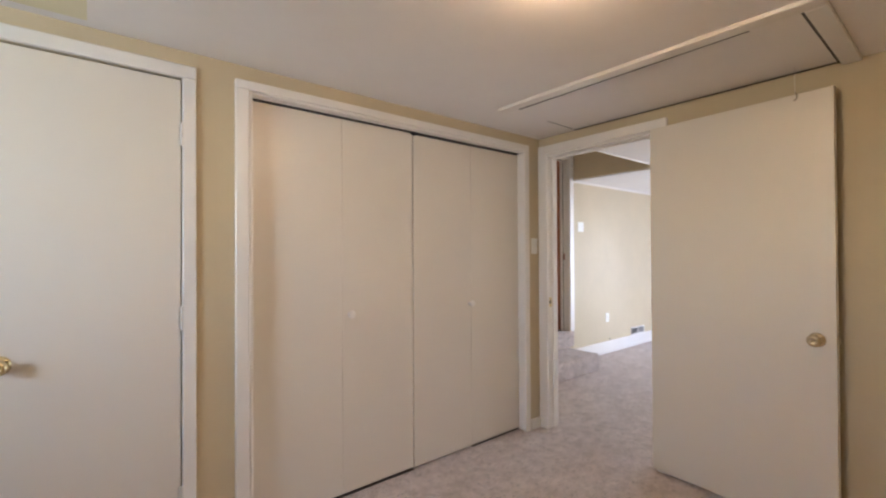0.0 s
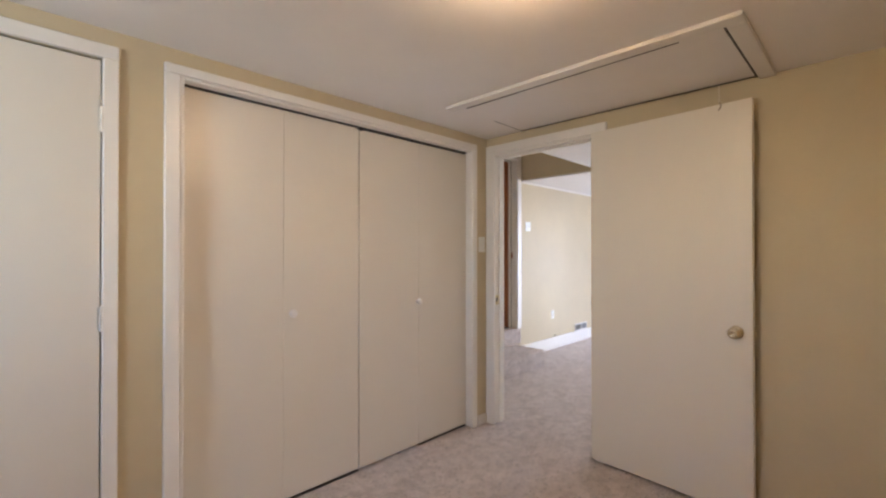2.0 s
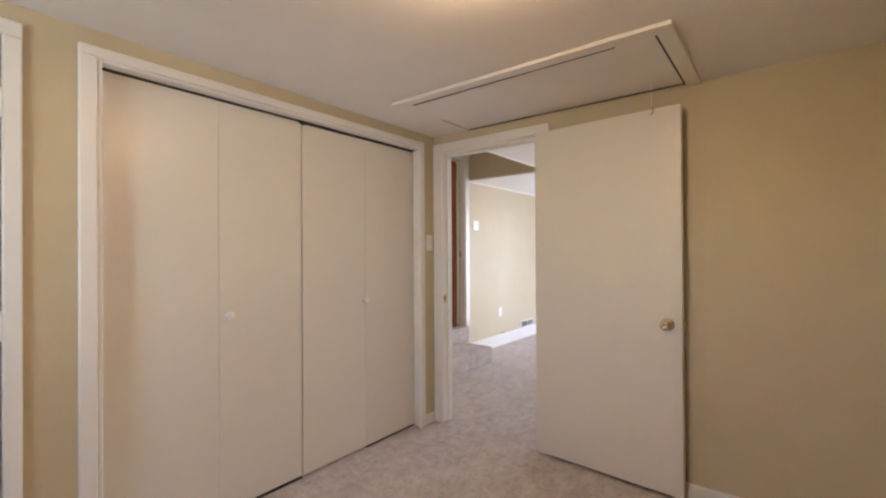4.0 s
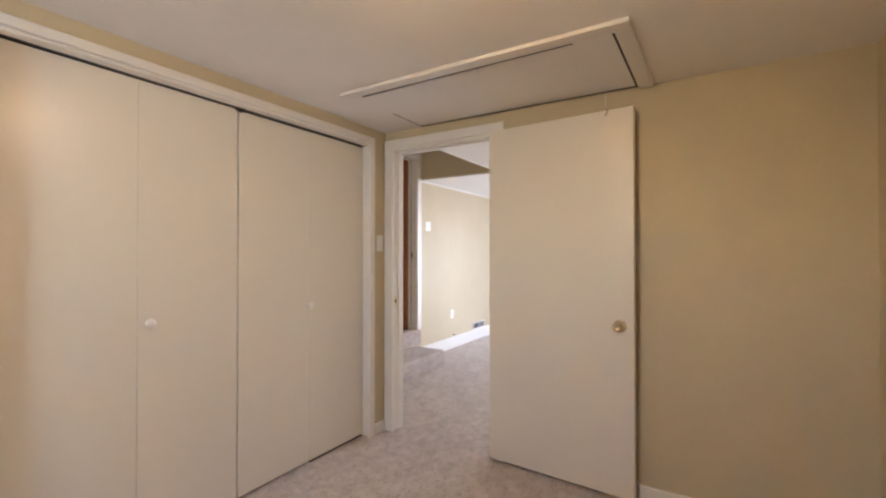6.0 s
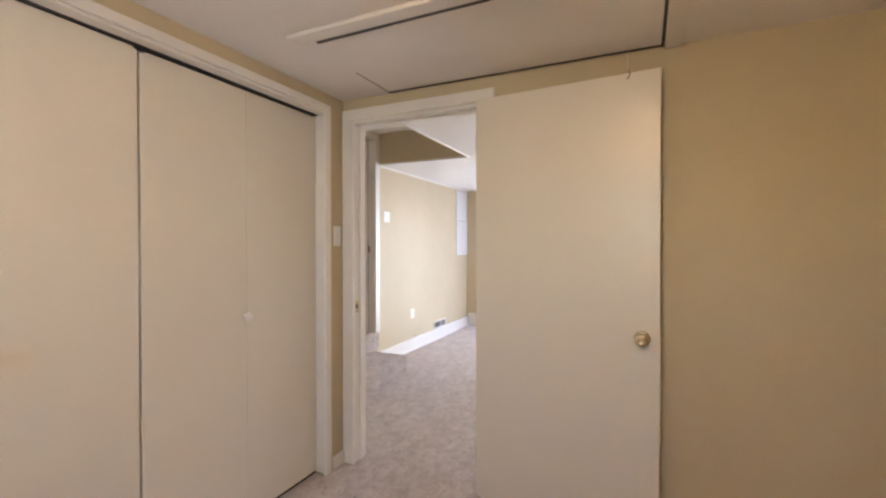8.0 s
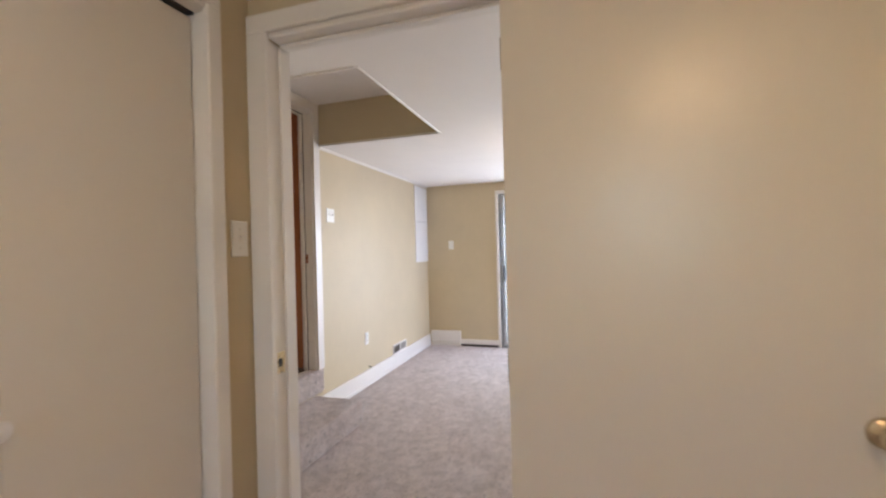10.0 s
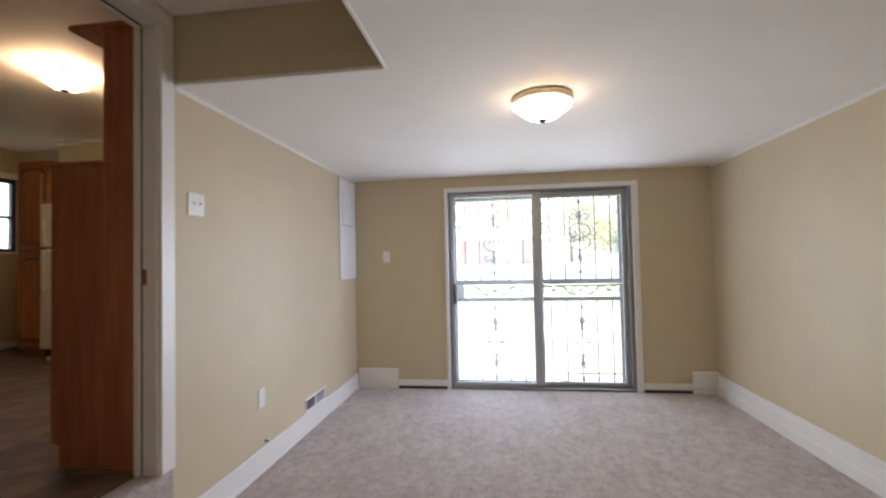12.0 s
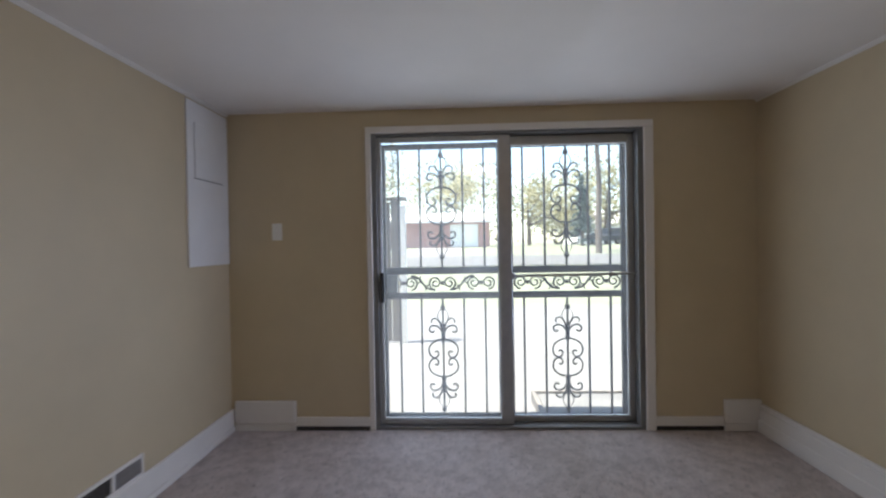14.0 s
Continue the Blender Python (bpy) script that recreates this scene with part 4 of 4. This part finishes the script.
def tree(base, height, trunk_r, crown_w, label, seed, clear=0.35):
    rng = random.Random(seed)
    ob = thing("tree", label, "tree", base)
    bm = bmesh.new()
    tube(bm, [(rng.uniform(-0.1, 0.1) * k * 0.4, rng.uniform(-0.1, 0.1) * k * 0.4, height * 0.75 * k / 6) for k in range(7)], trunk_r, 10, 0.35)
    tips = []
    for k in range(9):
        a, z = rng.uniform(0, 6.28), height * rng.uniform(clear, 0.7)
        r = crown_w * rng.uniform(0.3, 0.5)
        tip = (r * math.cos(a), r * math.sin(a), z + height * rng.uniform(0.1, 0.25))
        tube(bm, [(0, 0, z), (tip[0] * 0.5, tip[1] * 0.5, z + (tip[2] - z) * 0.6), tip], trunk_r * 0.35, 6, 0.3)
        tips.append(tip)
    part("trunk", bm, BARK, ob)
    bm = bmesh.new()
    for tip in tips + [(0, 0, height * 0.9), (0, 0, height * 0.75)]:
        for _ in range(3):
            c = [tip[i] + rng.gauss(0, crown_w * 0.08) for i in range(3)]
            leaf_cluster(bm, c, (crown_w * 0.22,) * 3, 110, rng, crown_w * 0.022)
    part("crown", bm, LEAF, ob)
    return ob


def spruce(base, height, width, seed):
    rng = random.Random(seed)
    ob = thing("spruce", "blue-green conifer at the roadside", "tree", base)
    bm = bmesh.new()
    tube(bm, [(0, 0, 0), (0, 0, height)], 0.16, 8, 0.15)
    part("trunk", bm, BARK, ob)
    bm = bmesh.new()
    for k in range(150):
        f = rng.random() ** 0.8
        a, r = rng.uniform(0, 6.28), width / 2 * (1 - f) * rng.uniform(0.7, 1.1)
        z = height * (0.08 + 0.92 * f)
        for j in range(12):
            q = r * (j + 1) / 12
            leaf_cluster(bm, (q * math.cos(a), q * math.sin(a), z - q * 0.25), (0.18, 0.18, 0.1), 3, rng, 0.09)
    part("crown", bm, NEEDLE, ob)
    return ob


tree((31, -6.9, ground_z(31)), 17, 0.20, 6.0, "leafy street tree with a slim grey trunk", 3, 0.68)
tree((50, 2.0, ground_z(50)), 8, 0.25, 9.0, "yellow-green tree behind the brick house", 5, 0.2)
tree((52, -6.0, ground_z(50)), 7, 0.25, 9.0, "yellow-green tree across the street", 6, 0.15)
tree((48, -13.0, ground_z(50)), 8, 0.25, 9.0, "yellow-green tree across the street", 7, 0.15)
tree((54, 11.0, ground_z(50)), 9, 0.25, 10.0, "tall leafy tree behind the brick house", 8, 0.15)
spruce((40, -8.4, ground_z(40)), 5.7, 2.6, 9)

house = thing("brick_house", "single-storey red brick house with a pale roof across the street", "house", (42, 4.6, ground_z(42)))
part("wall", boxes((0, 7, -5.6, 5.0, 0, 2.3)), BRICK, house, "red brick wall")
bm = bmesh.new()
prism(bm, [(-0.6, 2.3), (7.6, 2.3), (3.5, 3.25)], -6.1, 5.5)
part("roof", bm, PALE_SHINGLE, house, "pale shingled roof")
part("fascia", boxes((-0.64, -0.60, -6.1, 5.5, 2.15, 2.34)), SIDING, house, "white fascia board")
for y in (0.6, 3.2):
    w = part("window", boxes((-0.04, 0.0, y - 0.5, y + 0.5, 1.0, 2.0), bevel=0.01), BRICK_TRIM, house, "dull red-framed window")
    part("pane", boxes((-0.05, -0.04, y - 0.42, y + 0.42, 1.08, 1.92)), BRICK_TRIM, w, "window with a drawn russet shade")
part("garage_door", boxes((-0.05, 0.0, -4.6, -2.2, 0.05, 2.0), bevel=0.01), SIDING, house, "pale garage door")

house2 = thing("white_house", "pale sided house far across the street", "house", (66, -21, ground_z(66)))
part("wall", boxes((0, 8, -7, 6, 0, 2.8)), SIDING, house2)
bm = bmesh.new()
prism(bm, [(-0.5, 2.8), (8.5, 2.8), (4, 4.8)], -7.5, 6.5)
part("roof", bm, SHINGLE, house2, "grey shingled roof")

car = thing("parked_car", "dark sport utility vehicle parked across the street", "car", (48.0, -13.0, ground_z(48)))
bm = bmesh.new()
prism(bm, [(-0.9, 0.35), (0.9, 0.35), (0.92, 0.85), (0.80, 1.0), (-0.80, 1.0), (-0.92, 0.85)], -2.2, 2.2)
prism(bm, [(-0.80, 1.0), (0.80, 1.0), (0.66, 1.62), (-0.66, 1.62)], -1.9, 1.0)
part("body", bm, CAR_PAINT, car)
for x in (-0.8, 0.8):
    for y in (-1.4, 1.35):
        bm = bmesh.new()
        lathe(bm, [(0, -0.1), (0.2, -0.1), (0.34, -0.08), (0.35, 0), (0.34, 0.08), (0.2, 0.1), (0, 0.1)], pose(x, y, 0.35, 0, 90), 18)
        wheel = part("wheel", bm, BLACK, car)
        bm = bmesh.new()
        lathe(bm, [(0, -0.115), (0.18, -0.11), (0.2, -0.1)], pose(x, y, 0.35, 0, 90), 16)
        part("rim", bm, ALU_PALE, wheel)

fence = thing("wooden_gate_post", "weathered grey wooden gate panel at the patio's edge", "gate", (10.15, 2.42, -0.11))
for k in range(3):
    part("board", boxes((-0.012, 0.012, 0.115 * k, 0.115 * k + 0.105, 0.02, 1.97 - 0.02 * (k % 2)), bevel=0.003), GREY_WOOD, fence)
part("post", boxes((-0.045, 0.045, -0.10, -0.01, 0.0, 1.90), bevel=0.006), SIDING, fence, "white painted post")
part("cap_rail", boxes((-0.05, 0.05, -0.12, 0.37, 1.975, 2.02), bevel=0.006), GREY_WOOD, fence)
vine = thing("hanging_vine", "dark leafy vine above the grey gate", "plant", (10.15, 2.42, 2.0))
bm = bmesh.new()
rng = random.Random(12)
for k in range(5):
    leaf_cluster(bm, (0, 0.02 + 0.06 * (k % 3), 0.12 + 0.12 * k), (0.16, 0.14, 0.16), 40, rng, 0.03)
tube(bm, [(0, 0.1, 0.02), (0.02, 0.06, 0.3), (0, 0.1, 0.75)], 0.012, 6, 0.6)
part("foliage", bm, LEAF, vine)

# ---- kitchen floor tiles ----
bm = boxes((-0.1519, 0.1519, -0.1519, 0.1519, -0.006, 0.0), bevel=0.001)
tile_mesh = mesh("tile", bm, TILE)
kfloor = bpy.data.objects["kitchen_subfloor"]
for i in range(12):
    for j in range(13):
        t = new("tile", tile_mesh)
        t.parent = kfloor
        t.location = (3.62 + 0.305 * i, NY + 0.275 + 0.305 * j, KZ)
